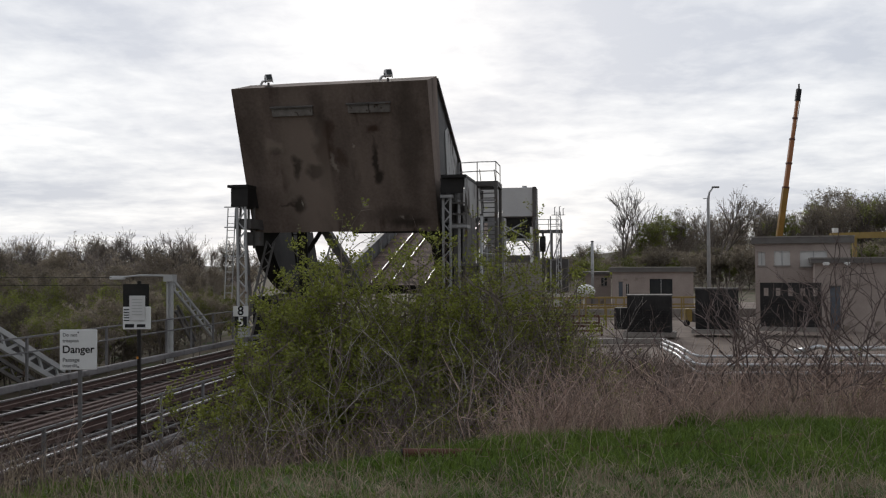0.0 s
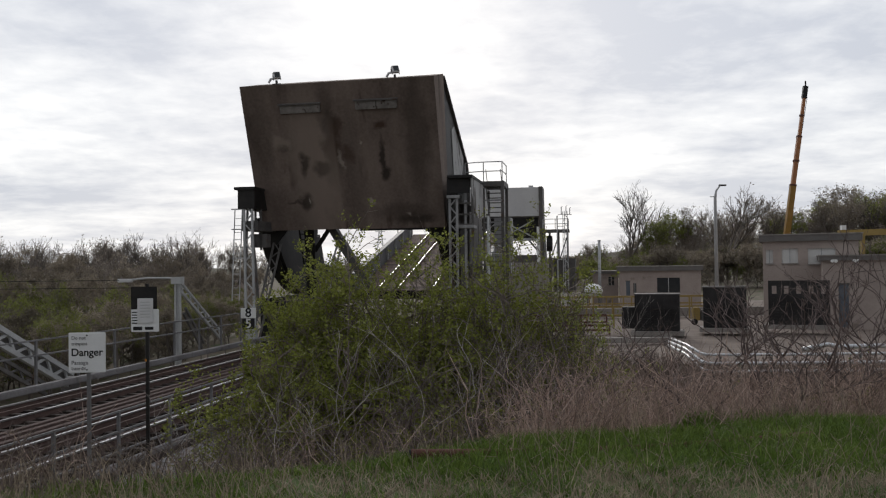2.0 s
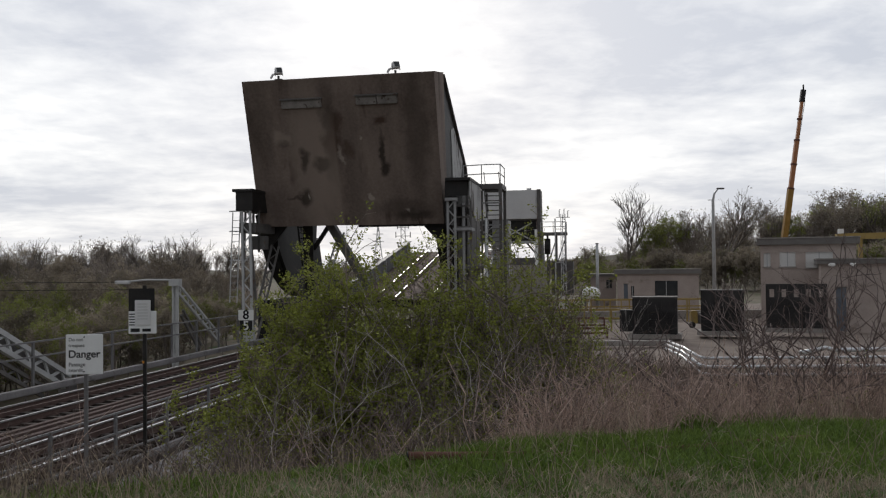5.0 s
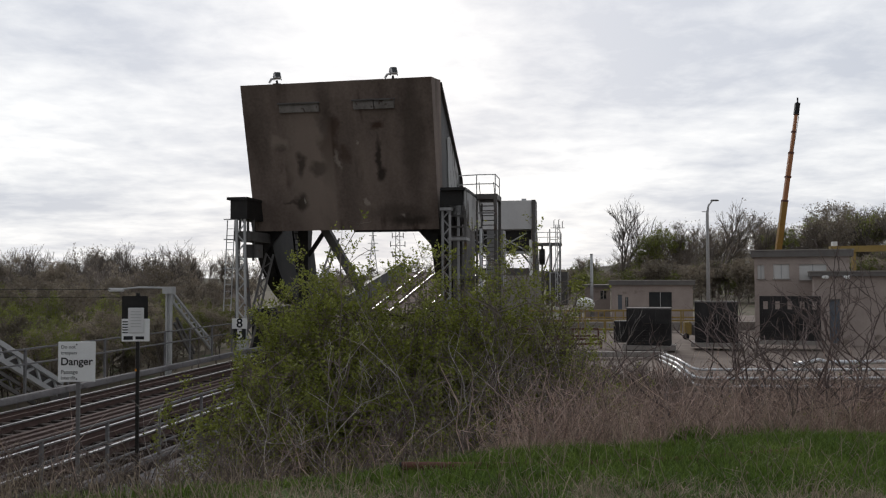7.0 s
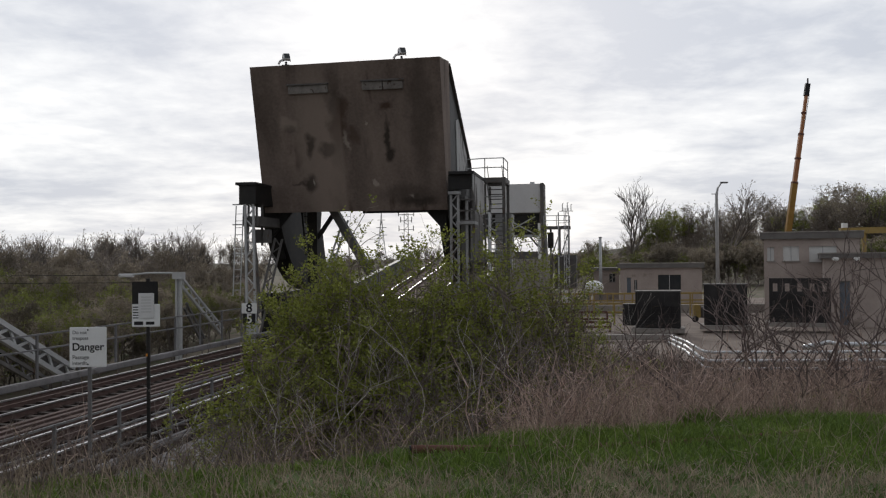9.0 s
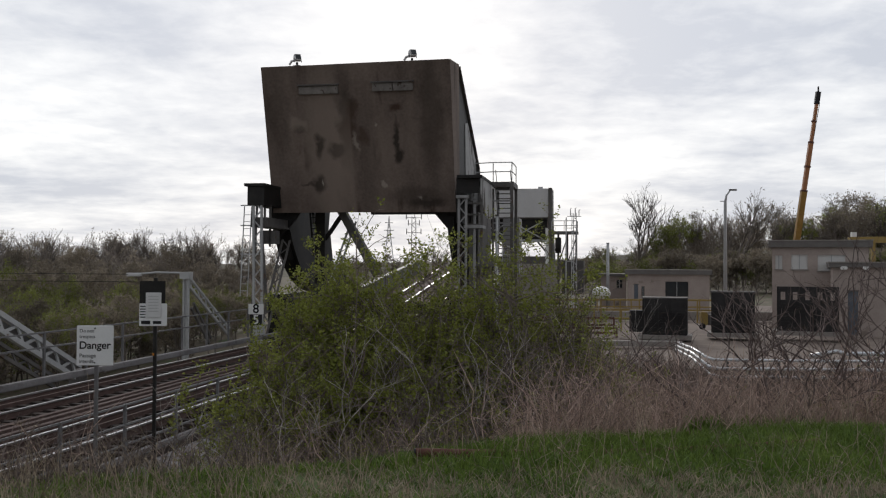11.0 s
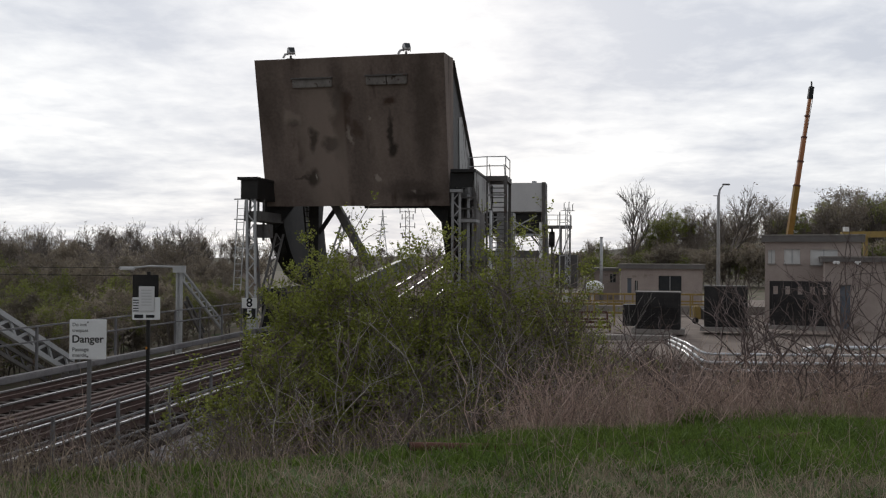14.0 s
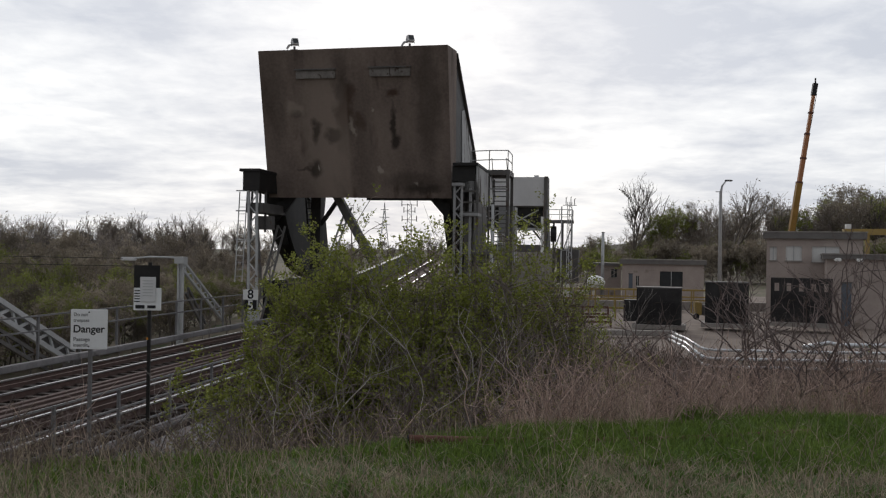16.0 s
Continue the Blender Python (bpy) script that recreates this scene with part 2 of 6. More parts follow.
def leaf_material(name, c1, c2, island=True):
    m = material(name, c1, c2, 1.5, 0.6, bump=0, rand=0.4, island=island)
    n, l = m.node_tree.nodes, m.node_tree.links
    b, out = n["Principled BSDF"], n["Material Output"]
    tr, mx = n.new("ShaderNodeBsdfTranslucent"), n.new("ShaderNodeMixShader")
    l.new(b.inputs["Base Color"].links[0].from_socket, tr.inputs["Color"])
    mx.inputs[0].default_value = 0.4
    l.new(b.outputs[0], mx.inputs[1]); l.new(tr.outputs[0], mx.inputs[2]); l.new(mx.outputs[0], out.inputs["Surface"])
    return m


LEAF = leaf_material("spring_leaves", (0.155, 0.178, 0.034), (0.265, 0.285, 0.064))
LEAF_FAR = leaf_material("far_spring_leaves", (0.15, 0.165, 0.045), (0.245, 0.265, 0.08), False)
GRASS = leaf_material("grass_blades", (0.088, 0.148, 0.024), (0.172, 0.235, 0.055))
GRASS_DARK = leaf_material("dark_grass", (0.055, 0.115, 0.016), (0.11, 0.175, 0.036))
STRAW = leaf_material("dry_straw", (0.22, 0.175, 0.13), (0.38, 0.315, 0.24))


BUD_FAR = leaf_material("far_budding_leaves", (0.19, 0.16, 0.122), (0.31, 0.265, 0.205), False)
STEEL_MID = material("mid_grey_steel", (0.24, 0.24, 0.245), (0.36, 0.36, 0.365), 1.2, 0.6, 0.1, spots=(0.15, 0.10, 0.08), spot_at=0.64)
TWIG_BROWN = material("brown_twigs", (0.235, 0.165, 0.138), (0.52, 0.395, 0.335), 8, 0.9, bump=0, rand=0.45, island=True)
SUMAC_BARK = material("dark_reddish_bark", (0.085, 0.066, 0.062), (0.20, 0.155, 0.145), 8, 0.85, rand=0.3, island=True)
PALE_BARK = material("pale_grey_bark", (0.26, 0.235, 0.215), (0.50, 0.46, 0.43), 8, 0.7, rand=0.3, island=True)
BRUSH_DARK = material("dark_brown_brush", (0.11, 0.082, 0.07), (0.26, 0.20, 0.17), 8, 0.9, bump=0, rand=0.45, island=True)
LIMB_DARK = material("dark_limbs", (0.10, 0.077, 0.07), (0.225, 0.178, 0.163), 8, 0.9, rand=0.3, island=True)
HILL = material("far_woods_hillside", (0.075, 0.07, 0.05), (0.13, 0.12, 0.085), 0.15, 0.95, bump=0.0)


# ---- mesh helpers ----
def box(bm, c, s, m=None):
    """A box with centre c and size s, turned by m."""
    m = m or Matrix()
    vs = [bm.verts.new(m @ Vector((c[0] + s[0] * i / 2, c[1] + s[1] * j / 2, c[2] + s[2] * k / 2))) for i in (-1, 1) for j in (-1, 1) for k in (-1, 1)]
    for f in ((0, 1, 3, 2), (4, 6, 7, 5), (0, 4, 5, 1), (2, 3, 7, 6), (0, 2, 6, 4), (1, 5, 7, 3)):
        bm.faces.new([vs[i] for i in f])
    return bm


def beam(bm, a, b, w, h=None, up=(0, 0, 1)):
    """A bar of width w and depth h from a to b."""
    a, b, h = Vector(a), Vector(b), h or w
    d = (b - a).normalized()
    side = d.cross(Vector(up))
    side = side.normalized() if side.length > 1e-4 else d.cross(Vector((0, 1, 0))).normalized()
    top = side.cross(d)
    vs = [bm.verts.new(p + side * (w / 2 * i) + top * (h / 2 * j)) for p in (a, b) for i, j in ((-1, -1), (1, -1), (1, 1), (-1, 1))]
    for f in ((3, 2, 1, 0), (4, 5, 6, 7), (0, 1, 5, 4), (1, 2, 6, 5), (2, 3, 7, 6), (3, 0, 4, 7)):
        bm.faces.new([vs[i] for i in f])
    return bm


def tube(bm, pts, radii, n=6):
    """A tube through pts with a radius at each."""
    rings = []
    pts = [Vector(p) for p in pts]
    for i, p in enumerate(pts):
        d = (pts[min(i + 1, len(pts) - 1)] - pts[max(i - 1, 0)]).normalized()
        s = d.cross(Vector((0.31, 0.17, 0.93)))
        s = s.normalized() if s.length > 1e-3 else d.orthogonal().normalized()
        t = s.cross(d)
        r = radii[i] if isinstance(radii, (list, tuple)) else radii
        rings.append([bm.verts.new(p + (s * math.cos(2 * math.pi * k / n) + t * math.sin(2 * math.pi * k / n)) * r) for k in range(n)])
    for a, b in zip(rings, rings[1:]):
        for k in range(n):
            bm.faces.new((a[k], a[(k + 1) % n], b[(k + 1) % n], b[k]))
    bm.faces.new(rings[0][::-1]); bm.faces.new(rings[-1])
    return bm


def prism(bm, outline, x0, x1):
    """A plate with an outline in y and z, from x0 to x1."""
    a = [bm.verts.new((x0, y, z)) for y, z in outline]
    b = [bm.verts.new((x1, y, z)) for y, z in outline]
    n = len(outline)
    bm.faces.new(a); bm.faces.new(b[::-1])
    for i in range(n):
        bm.faces.new((a[i], b[i], b[(i + 1) % n], a[(i + 1) % n]))
    return bm


def mesh_of(name, bm, mat, smooth=False):
    bmesh.ops.recalc_face_normals(bm, faces=bm.faces[:])
    me = bpy.data.meshes.new(name)
    bm.to_mesh(me); bm.free()
    me.materials.append(mat)
    if smooth:
        for p in me.polygons:
            p.use_smooth = True
    return me


def part(name, bm, mat, parent=None, label="", smooth=False):
    ob = new(name, mesh_of(name, bm, mat, smooth))
    ob.parent = parent
    return tagged(ob, label)


def bevel(bm, w):
    bmesh.ops.bevel(bm, geom=bm.edges[:], offset=w, segments=2, affect="EDGES")
    return bm


def thing(name, m, label, category, group=""):
    ob = new(name)
    ob.matrix_world = m
    return tagged(ob, label, category, group)


class Geo:
    """A light mesh: lists of points and faces, for what has many small pieces."""

    def __init__(self):
        self.v, self.f = [], []

    def tube(self, pts, radii, n=3):
        base = len(self.v)
        for i, p in enumerate(pts):
            d = (pts[min(i + 1, len(pts) - 1)] - pts[max(i - 1, 0)])
            s = d.cross(Vector((0.31, 0.17, 0.93)))
            s = s.normalized() if s.length > 1e-5 else Vector((1, 0, 0))
            t = s.cross(d).normalized()
            for k in range(n):
                a = 2 * math.pi * k / n
                self.v.append(tuple(p + (s * math.cos(a) + t * math.sin(a)) * radii[i]))
        for i in range(len(pts) - 1):
            for k in range(n):
                a, b = base + i * n + k, base + i * n + (k + 1) % n
                self.f.append((a, b, b + n, a + n))

    def quad(self, *pts):
        b = len(self.v)
        self.v += [tuple(p) for p in pts]
        self.f.append(tuple(range(b, b + len(pts))))

    def part(self, name, mat, parent=None, label="", kind=""):
        me = bpy.data.meshes.new(name)
        me.from_pydata(self.v, [], self.f)
        me.materials.append(mat)
        ob = new(name, me)
        ob.parent = parent
        return tagged(ob, label, kind=kind)


def lattice(bm, a, b, w, bar=0.05, pitch=None, up=(0, 1, 0)):
    """A laced strut: two flat angles a width w apart, with zigzag lacing between."""
    a, b = Vector(a), Vector(b)
    d = (b - a).normalized()
    s = d.cross(Vector(up)).normalized() * (w / 2)
    beam(bm, a - s, b - s, bar * 1.6, bar * 1.6, up); beam(bm, a + s, b + s, bar * 1.6, bar * 1.6, up)
    n = max(2, int((b - a).length / (pitch or w)))
    for i in range(n):
        p, q = a.lerp(b, i / n), a.lerp(b, (i + 1) / n)
        sg = 1 if i % 2 else -1
        beam(bm, p + s * sg, q - s * sg, bar * 0.9, bar * 0.6, up)
    return bm


# ---- the bridge's own space: x across, y along the track, z over the rails ----
AXIS = 9.57
BR = pose(-3.772, 54.769, 0, 0, 0, -AXIS)
TOWERS = pose(-3.229, 55.985, -0.05, 0, 0, -AXIS)
PIVOT_Z, ROLL_R, SEGMENT_R = 9.03, 6.328, 7.0
LIFT = [(0, 15.13), (0.5, 14.8), (1, 14.35), (1.5, 13.84), (2, 13.33), (2.5, 12.88), (3, 12.24), (3.5, 11.82),
       (4, 11.33), (6.5, 9.29), (7, 8.71), (7.5, 8.41), (8, 7.94), (8.5, 7.49), (9, 7.23), (10, 6.81),
       (11.5, 6.61), (12, 6.62), (13, 6.58), (14, 6.52), (15, 6.45), (15.5, 6.34), (16, 6.14)]


def leaf_pose(deg):
    return BR @ pose(0, -ROLL_R * radians(deg), PIVOT_Z, deg)


def ground_z(x, y):
    """The lie of the land: the grassy bank, the dip behind it, the yard and the far level."""
    edge = 7.45 + 0.36 * max(-5.0, min(6.0, x)) + 0.12 * math.sin(x * 0.9)
    t = min(1, max(0, (y - edge) / 6.0))
    z = 1.95 * (1 - t * t * (3 - 2 * t)) - 1.0 * t
    far = min(1, max(0, (y - 110) / 70))
    z += far * 1.2
    left = min(1, max(0, (-x - 0.28 * y + 2) / 14)) * min(1, max(0, (y - 24) / 20))
    z -= left * 3.0 * (1 - far)
    return z + 0.05 * noise.noise(Vector((x * 0.7, y * 0.7, 0))) * (1 + t)


FIRST = pose(0, 0, 0, 0, 0, ROT[0][1]) @ pose(0, 0, 0, 90 + ROT[0][2]) @ pose(0, 0, 0, 0, 0, -ROT[0][3])


def at(px, py, d):
    """The place d metres ahead, by the angles of the opening view."""
    way = FIRST.to_3x3() @ Vector(((px - 784) / 1577.4, (441 - py) / 1577.4, -1))
    return Vector(EYE) + way * (d / way.y)


# ---- ground ----
def build_ground():
    bm = bmesh.new()
    xs = [-1500, -600, -250, -160, -120, -90, -70, -55, -45, -36, -30] + [-24 + 0.8 * i for i in range(60)] + [26, 32, 45, 70, 120, 250, 600, 1500]
    ys = [-300, -60, -20, -6, 0] + [2 + 0.5 * i for i in range(40)] + [23, 25, 28, 32, 37, 43, 50, 60, 75, 95, 110, 130, 160, 190, 220, 300, 500, 900, 2500]
    grid = [[bm.verts.new((x, y, ground_z(x, y))) for x in xs] for y in ys]
    for j in range(len(ys) - 1):
        for i in range(len(xs) - 1):
            bm.faces.new((grid[j][i], grid[j][i + 1], grid[j + 1][i + 1], grid[j + 1][i]))
    return tagged(part("ground", bm, SOIL, smooth=True), "scrubby brown ground with dry grass and bare soil", "ground", kind="structure")


build_ground()


def patch(name, outline, z, mat, label, category):
    """A thin sheet of made ground over the land."""
    bm = bmesh.new()
    top = [bm.verts.new((x, y, z)) for x, y in outline]
    low = [bm.verts.new((x, y, z - 0.6)) for x, y in outline]
    n = len(top)
    bm.faces.new(top)
    for i in range(n):
        bm.faces.new((top[i], low[i], low[(i + 1) % n], top[(i + 1) % n]))
    return tagged(part(name, bm, mat), label, category, kind="structure")


patch("yard", [(3, 40), (40, 40), (90, 70), (90, 108), (8, 108), (6, 62)], -0.92, GRAVEL, "pale gravel yard beside the lock", "yard")


def build_bank():
    """The turf on the bank, laid over the ground."""
    bm = bmesh.new()
    xs = [-9 + 0.45 * i for i in range(41)]
    rows = [2.0 + 0.3 * j for j in range(19)]
    grid = [[bm.verts.new((x, y + 0.10 * x * (y / 8), ground_z(x, y + 0.10 * x * (y / 8)) + 0.015)) for x in xs] for y in rows]
    for j in range(len(rows) - 1):
        for i in range(len(xs) - 1):
            bm.faces.new((grid[j][i], grid[j][i + 1], grid[j + 1][i + 1], grid[j + 1][i]))
    return tagged(part("turf", bm, GRASS_GROUND, smooth=True), "short green turf with dry patches on the bank", "grass", kind="structure")


build_bank()


FENCE = material("fence_steel", (0.115, 0.113, 0.118), (0.20, 0.196, 0.20), 2, 0.6)


# ---- the rolling leaf with its counterweight ----
def floodlight(parent, x, y, z):
    bm = tube(bmesh.new(), [(x, y, z - 0.1), (x, y, z + 0.2)], 0.06, 8)
    box(bm, (x, y, z + 0.0), (0.34, 0.3, 0.08))
    f = part("floodlight", bm, STEEL_DARK, parent, "pale floodlight on a short dark post")
    m = Matrix.Translation((x + 0.02, y, z + 0.38)) @ pose(0, 0, 0, -28, 0, 35)
    bm = prism(bmesh.new(), [(-0.18, -0.16), (-0.18, 0.18), (0.0, 0.22), (0.14, 0.12), (0.14, -0.08), (0.0, -0.17)], -0.17, 0.17)
    bmesh.ops.transform(bm, matrix=m, verts=bm.verts[:])
    part("lamp_head", bevel(bm, 0.02), PALE_STEEL, f, "pale metal lamp head")
    bm = box(bmesh.new(), (0, -0.19, 0.01), (0.26, 0.02, 0.26))
    bmesh.ops.transform(bm, matrix=m, verts=bm.verts[:])
    part("lens", bm, GLASS, f, "dark lamp glass")
    for sx in (-0.19, 0.19):
        bm = box(bmesh.new(), (sx, 0.0, -0.08), (0.025, 0.05, 0.26))
        bmesh.ops.transform(bm, matrix=m, verts=bm.verts[:])
        part("yoke", bm, STEEL_DARK, f)
    part("bracket", tube(bmesh.new(), [(x - 0.42, y, z + 0.08), (x - 0.3, y, z + 0.26), (x - 0.1, y, z + 0.3)], 0.06, 6), PALE_STEEL, f)


def build_leaf():
    leaf = thing("bascule_leaf", leaf_pose(LIFT[0][1]), "black steel rolling lift leaf with a stained concrete counterweight", "lift bridge")
    # counterweight: the face leans a little towards the approach
    outl = [(-8.382, 5.852), (-7.275, -1.79), (-6.0, -1.79), (-5.9, 1.4), (-5.62, 5.852)]
    bm = prism(bmesh.new(), outl, -5.0, 5.0)
    bmesh.ops.subdivide_edges(bm, edges=bm.edges[:], cuts=6, use_grid_fill=True)
    for v in bm.verts:
        v.co += Vector((0, 1, 0.6)) * 0.03 * noise.noise(v.co * 0.9)
        if v.co.z > 5.4:
            v.co.z += 0.008 * (v.co.x + 5)
    cw = part("counterweight", bm, CONCRETE, leaf, "brown stained concrete counterweight block")

    def face(a, b, out):
        """A place on the face: a from its edge, b down from its top, out from it."""
        return (a - 5, -8.382 + 0.1435 * b - out * 0.9897, 5.852 - 0.9897 * b - out * 0.1435)
    tilt = pose(0, 0, 0, 8.25)
    for a0, a1, b0, h in ((2.0, 4.1, 1.25, 0.42), (5.93, 6.98, 1.2, 0.42), (7.02, 8.05, 1.2, 0.42)):
        c = face((a0 + a1) / 2, b0, 0.05)
        bm = bmesh.new()
        box(bm, (0, 0, 0), (a1 - a0, 0.14, h)); bevel(bm, 0.02)
        bmesh.ops.transform(bm, matrix=Matrix.Translation(c) @ tilt, verts=bm.verts[:])
        part("cover_plate", bm, PLATE, cw, "weathered cover plate")
        c = face((a0 + a1) / 2, b0 - h / 2 - 0.05, 0.08)
        bm = box(bmesh.new(), (0, 0, 0), (a1 - a0 + 0.1, 0.26, 0.06))
        bmesh.ops.transform(bm, matrix=Matrix.Translation(c) @ tilt, verts=bm.verts[:])
        part("ledge", bm, STEEL_DARK, cw)
    part("bottom_plate", box(bmesh.new(), (2.2, -6.7, -1.80), (3.6, 0.9, 0.24)), STEEL_BLACK, cw, "black steel plate under the block")
    for a in (1.87, 7.99):
        floodlight(leaf, a - 5, -8.05, 5.88)
    R0 = SEGMENT_R
    for sx in (-1, 1):
        # curved rolling girder: an open ring sector, its tread, ribs and the arm that carries the block
        ang = [-80 + 4 * i for i in range(24)]
        arc = [(R0 * math.sin(radians(a)), -R0 * math.cos(radians(a))) for a in ang]
        inn = [((R0 - 3.3) * math.sin(radians(a)), -(R0 - 3.3) * math.cos(radians(a))) for a in ang]
        seg = part("segmental_girder", prism(bmesh.new(), arc + inn[::-1], sx * 4.4, sx * 5.0), STEEL_BLACK, leaf, "black curved rolling girder")
        bm = bmesh.new()
        for k, (p, q) in enumerate(zip(arc, arc[1:])):
            prism(bm, [p, q, (q[0] * 0.97, q[1] * 0.97), (p[0] * 0.97, p[1] * 0.97)], sx * 4.5, sx * 5.4)
        part("tread", bm, STEEL_BLACK, seg, "worn black curved tread")
        bm = bmesh.new()
        for p, q in zip(inn, inn[1:]):
            prism(bm, [p, q, (q[0] * 1.02, q[1] * 1.02), (p[0] * 1.02, p[1] * 1.02)], sx * 4.6, sx * 5.15)
        part("inner_flange", bm, STEEL_BLACK, seg)
        for a in range(-76, 12, 11):
            d = Vector((0, math.sin(radians(a)), -math.cos(radians(a))))
            part("rib", beam(bmesh.new(), Vector((sx * 5.04, 0, 0)) + d * (R0 - 3.2), Vector((sx * 5.04, 0, 0)) + d * (R0 - 0.15), 0.18, 0.1), STEEL_BLACK, seg)
        arm = [(-5.6, 5.8), (1.2, 0.4), (1.7, -1.0), (0.1, -5.5), (-1.3, -5.6), (-1.7, -2.2), (-4.0, -0.8), (-5.95, -1.6), (-5.9, 1.4)]
        part("arm", prism(bmesh.new(), arm, sx * 4.55, sx * 4.92), STEEL_BLACK, seg, "black plate arm")
        for p, q in ((arm[0], arm[1]), (arm[1], arm[2]), (arm[2], arm[3]), (arm[4], arm[5])):
            part("arm_flange", beam(bmesh.new(), (sx * 4.82, *p), (sx * 4.82, *q), 0.5, 0.12, up=(0, -q[1] + p[1], q[0] - p[0])), STEEL_DARK, seg)
        part("web_plate", prism(bmesh.new(), [(-3.6, 2.9), (-2.7, 3.0), (0.2, 0.9), (-0.8, -0.2), (-3.6, 0.0)], sx * 4.93, sx * 4.97), PEELED, seg, "grey web plate with peeling paint")
        part("link_girder", prism(bmesh.new(), [(0.8, -5.4), (8.3, -8.0), (8.3, -9.4), (0.6, -6.6)], sx * 4.6, sx * 4.9), STEEL_BLACK, leaf, "black link girder")
        bm = prism(bmesh.new(), [(8.0, -9.5), (28.4, -9.5), (28.4, -8.15), (8.0, -7.95)], sx * 4.5, sx * 4.58)
        g = part("side_girder", bm, GIRDER, leaf, "dull grey plate girder along the deck")
        for y in range(9, 29, 3):
            part("stiffener", box(bmesh.new(), (sx * 4.42, y, -8.75), (0.16, 0.08, 1.3)), STEEL_GREY, g)
        part("flange", beam(bmesh.new(), (sx * 4.54, 8.0, -7.93), (sx * 4.54, 28.4, -8.13), 0.36, 0.06), FENCE, g)
        # gusset between counterweight and girder
        bm = bmesh.new()
        pts = [(sx * 3.55, -1.67), (sx * 4.8, -1.67), (sx * 4.8, -3.1)]
        f0 = [bm.verts.new((x, -6.7, z)) for x, z in pts]; f1 = [bm.verts.new((x, -6.45, z)) for x, z in pts]
        bm.faces.new(f0); bm.faces.new(f1[::-1])
        for i in range(3):
            bm.faces.new((f0[i], f0[(i + 1) % 3], f1[(i + 1) % 3], f1[i]))
        part("gusset", bm, STEEL_BLACK, leaf)
        part("hanger", beam(bmesh.new(), (sx * 4.85, -6.6, -1.65), (sx * 4.85, -5.4, -4.4), 0.5, 0.5), STEEL_BLACK, leaf)
    # frames and braces under the block
    part("inner_post", beam(bmesh.new(), (-3.02, -5.0, -1.66), (-3.2, -5.0, -5.9), 0.5, 0.56), STEEL_BLACK, leaf, "black steel post")
    part("inner_brace", beam(bmesh.new(), (-2.85, -5.0, -3.4), (-1.75, -5.0, -1.9), 0.2, 0.22), STEEL_BLACK, leaf)
    part("sway_brace", beam(bmesh.new(), (-1.6, -6.0, -1.68), (0.4, -6.0, -5.3), 0.42, 0.42), STEEL_DARK, leaf, "dark diagonal brace")
    part("pale_brace", lattice(bmesh.new(), (-0.9, -5.9, -2.3), (-2.2, -5.9, -5.6), 0.26, 0.06, 0.3), STEEL_GREY, leaf, "grey laced brace")
    part("ladder_stile", beam(bmesh.new(), (-3.85, -4.6, -1.7), (-3.7, -4.6, -4.4), 0.1, 0.1), STEEL_BLACK, leaf)
    for k in range(7):
        part("ladder_rung", beam(bmesh.new(), (-3.8, -4.6, -2.2 - 0.32 * k), (-3.3, -4.6, -2.2 - 0.32 * k), 0.05, 0.05), STEEL_BLACK, leaf)
    part("cross_beam", beam(bmesh.new(), (-4.8, 8.2, -9.5), (4.8, 8.2, -9.5), 0.4, 0.6), STEEL_BLACK, leaf)
    # floor: ties and rails
    me = mesh_of("tie", box(bmesh.new(), (0, 0, 0), (8.7, 0.35, 0.2)), DECK_TIMBER)
    deck = part("floor_girder", box(bmesh.new(), (0, 18.2, -9.55), (8.4, 20.2, 0.35)), STEEL_BLACK, leaf, "black floor framing")
    for i in range(54):
        o = new("tie", me)
        o.parent, o.location = deck, (random.uniform(-.06, .06), 8.2 + 0.378 * i, -9.28)
    for x in (-2.82, -1.385, 1.15, 2.585):
        rail(leaf, x, 8.0, 28.4, -9.10, 0.055)
    for x in (-2.5, -1.7, 1.47, 2.27):
        part("guard_rail", box(bmesh.new(), (x, 18.2, -9.12), (0.06, 20.2, 0.12)), RAIL_SIDE, leaf)
    return leaf


def rail(parent, x, y0, y1, z, wide=0.075):
    """A flat-bottomed rail: foot, web and bright head."""
    bm = bmesh.new()
    c, ln = (y0 + y1) / 2, y1 - y0
    box(bm, (x, c, z - 0.075), (0.14, ln, 0.02)); box(bm, (x, c, z), (0.03, ln, 0.13))
    r = part("rail", bm, RAIL_SIDE, parent, "steel rail with a bright worn head")
    part("rail_head", box(bmesh.new(), (x, c, z + 0.085), (wide, ln, 0.04)), RAIL_TOP, r)
    return r


leaf = build_leaf()


# ---- towers ----
def handrail(parent, pts, h=1.05, mat=STEEL_GREY, r=0.025, mids=(0.55,), name="handrail"):
    """Posts at pts and rails between them."""
    pts = [Vector(p) for p in pts]
    for p in pts:
        part("post", tube(bmesh.new(), [p, p + Vector((0, 0, h))], r, 5), mat, parent)
    for k in (1.0, *mids):
        for a, b in zip(pts, pts[1:]):
            part(name, tube(bmesh.new(), [a + Vector((0, 0, h * k)), b + Vector((0, 0, h * k))], r, 5), mat, parent)


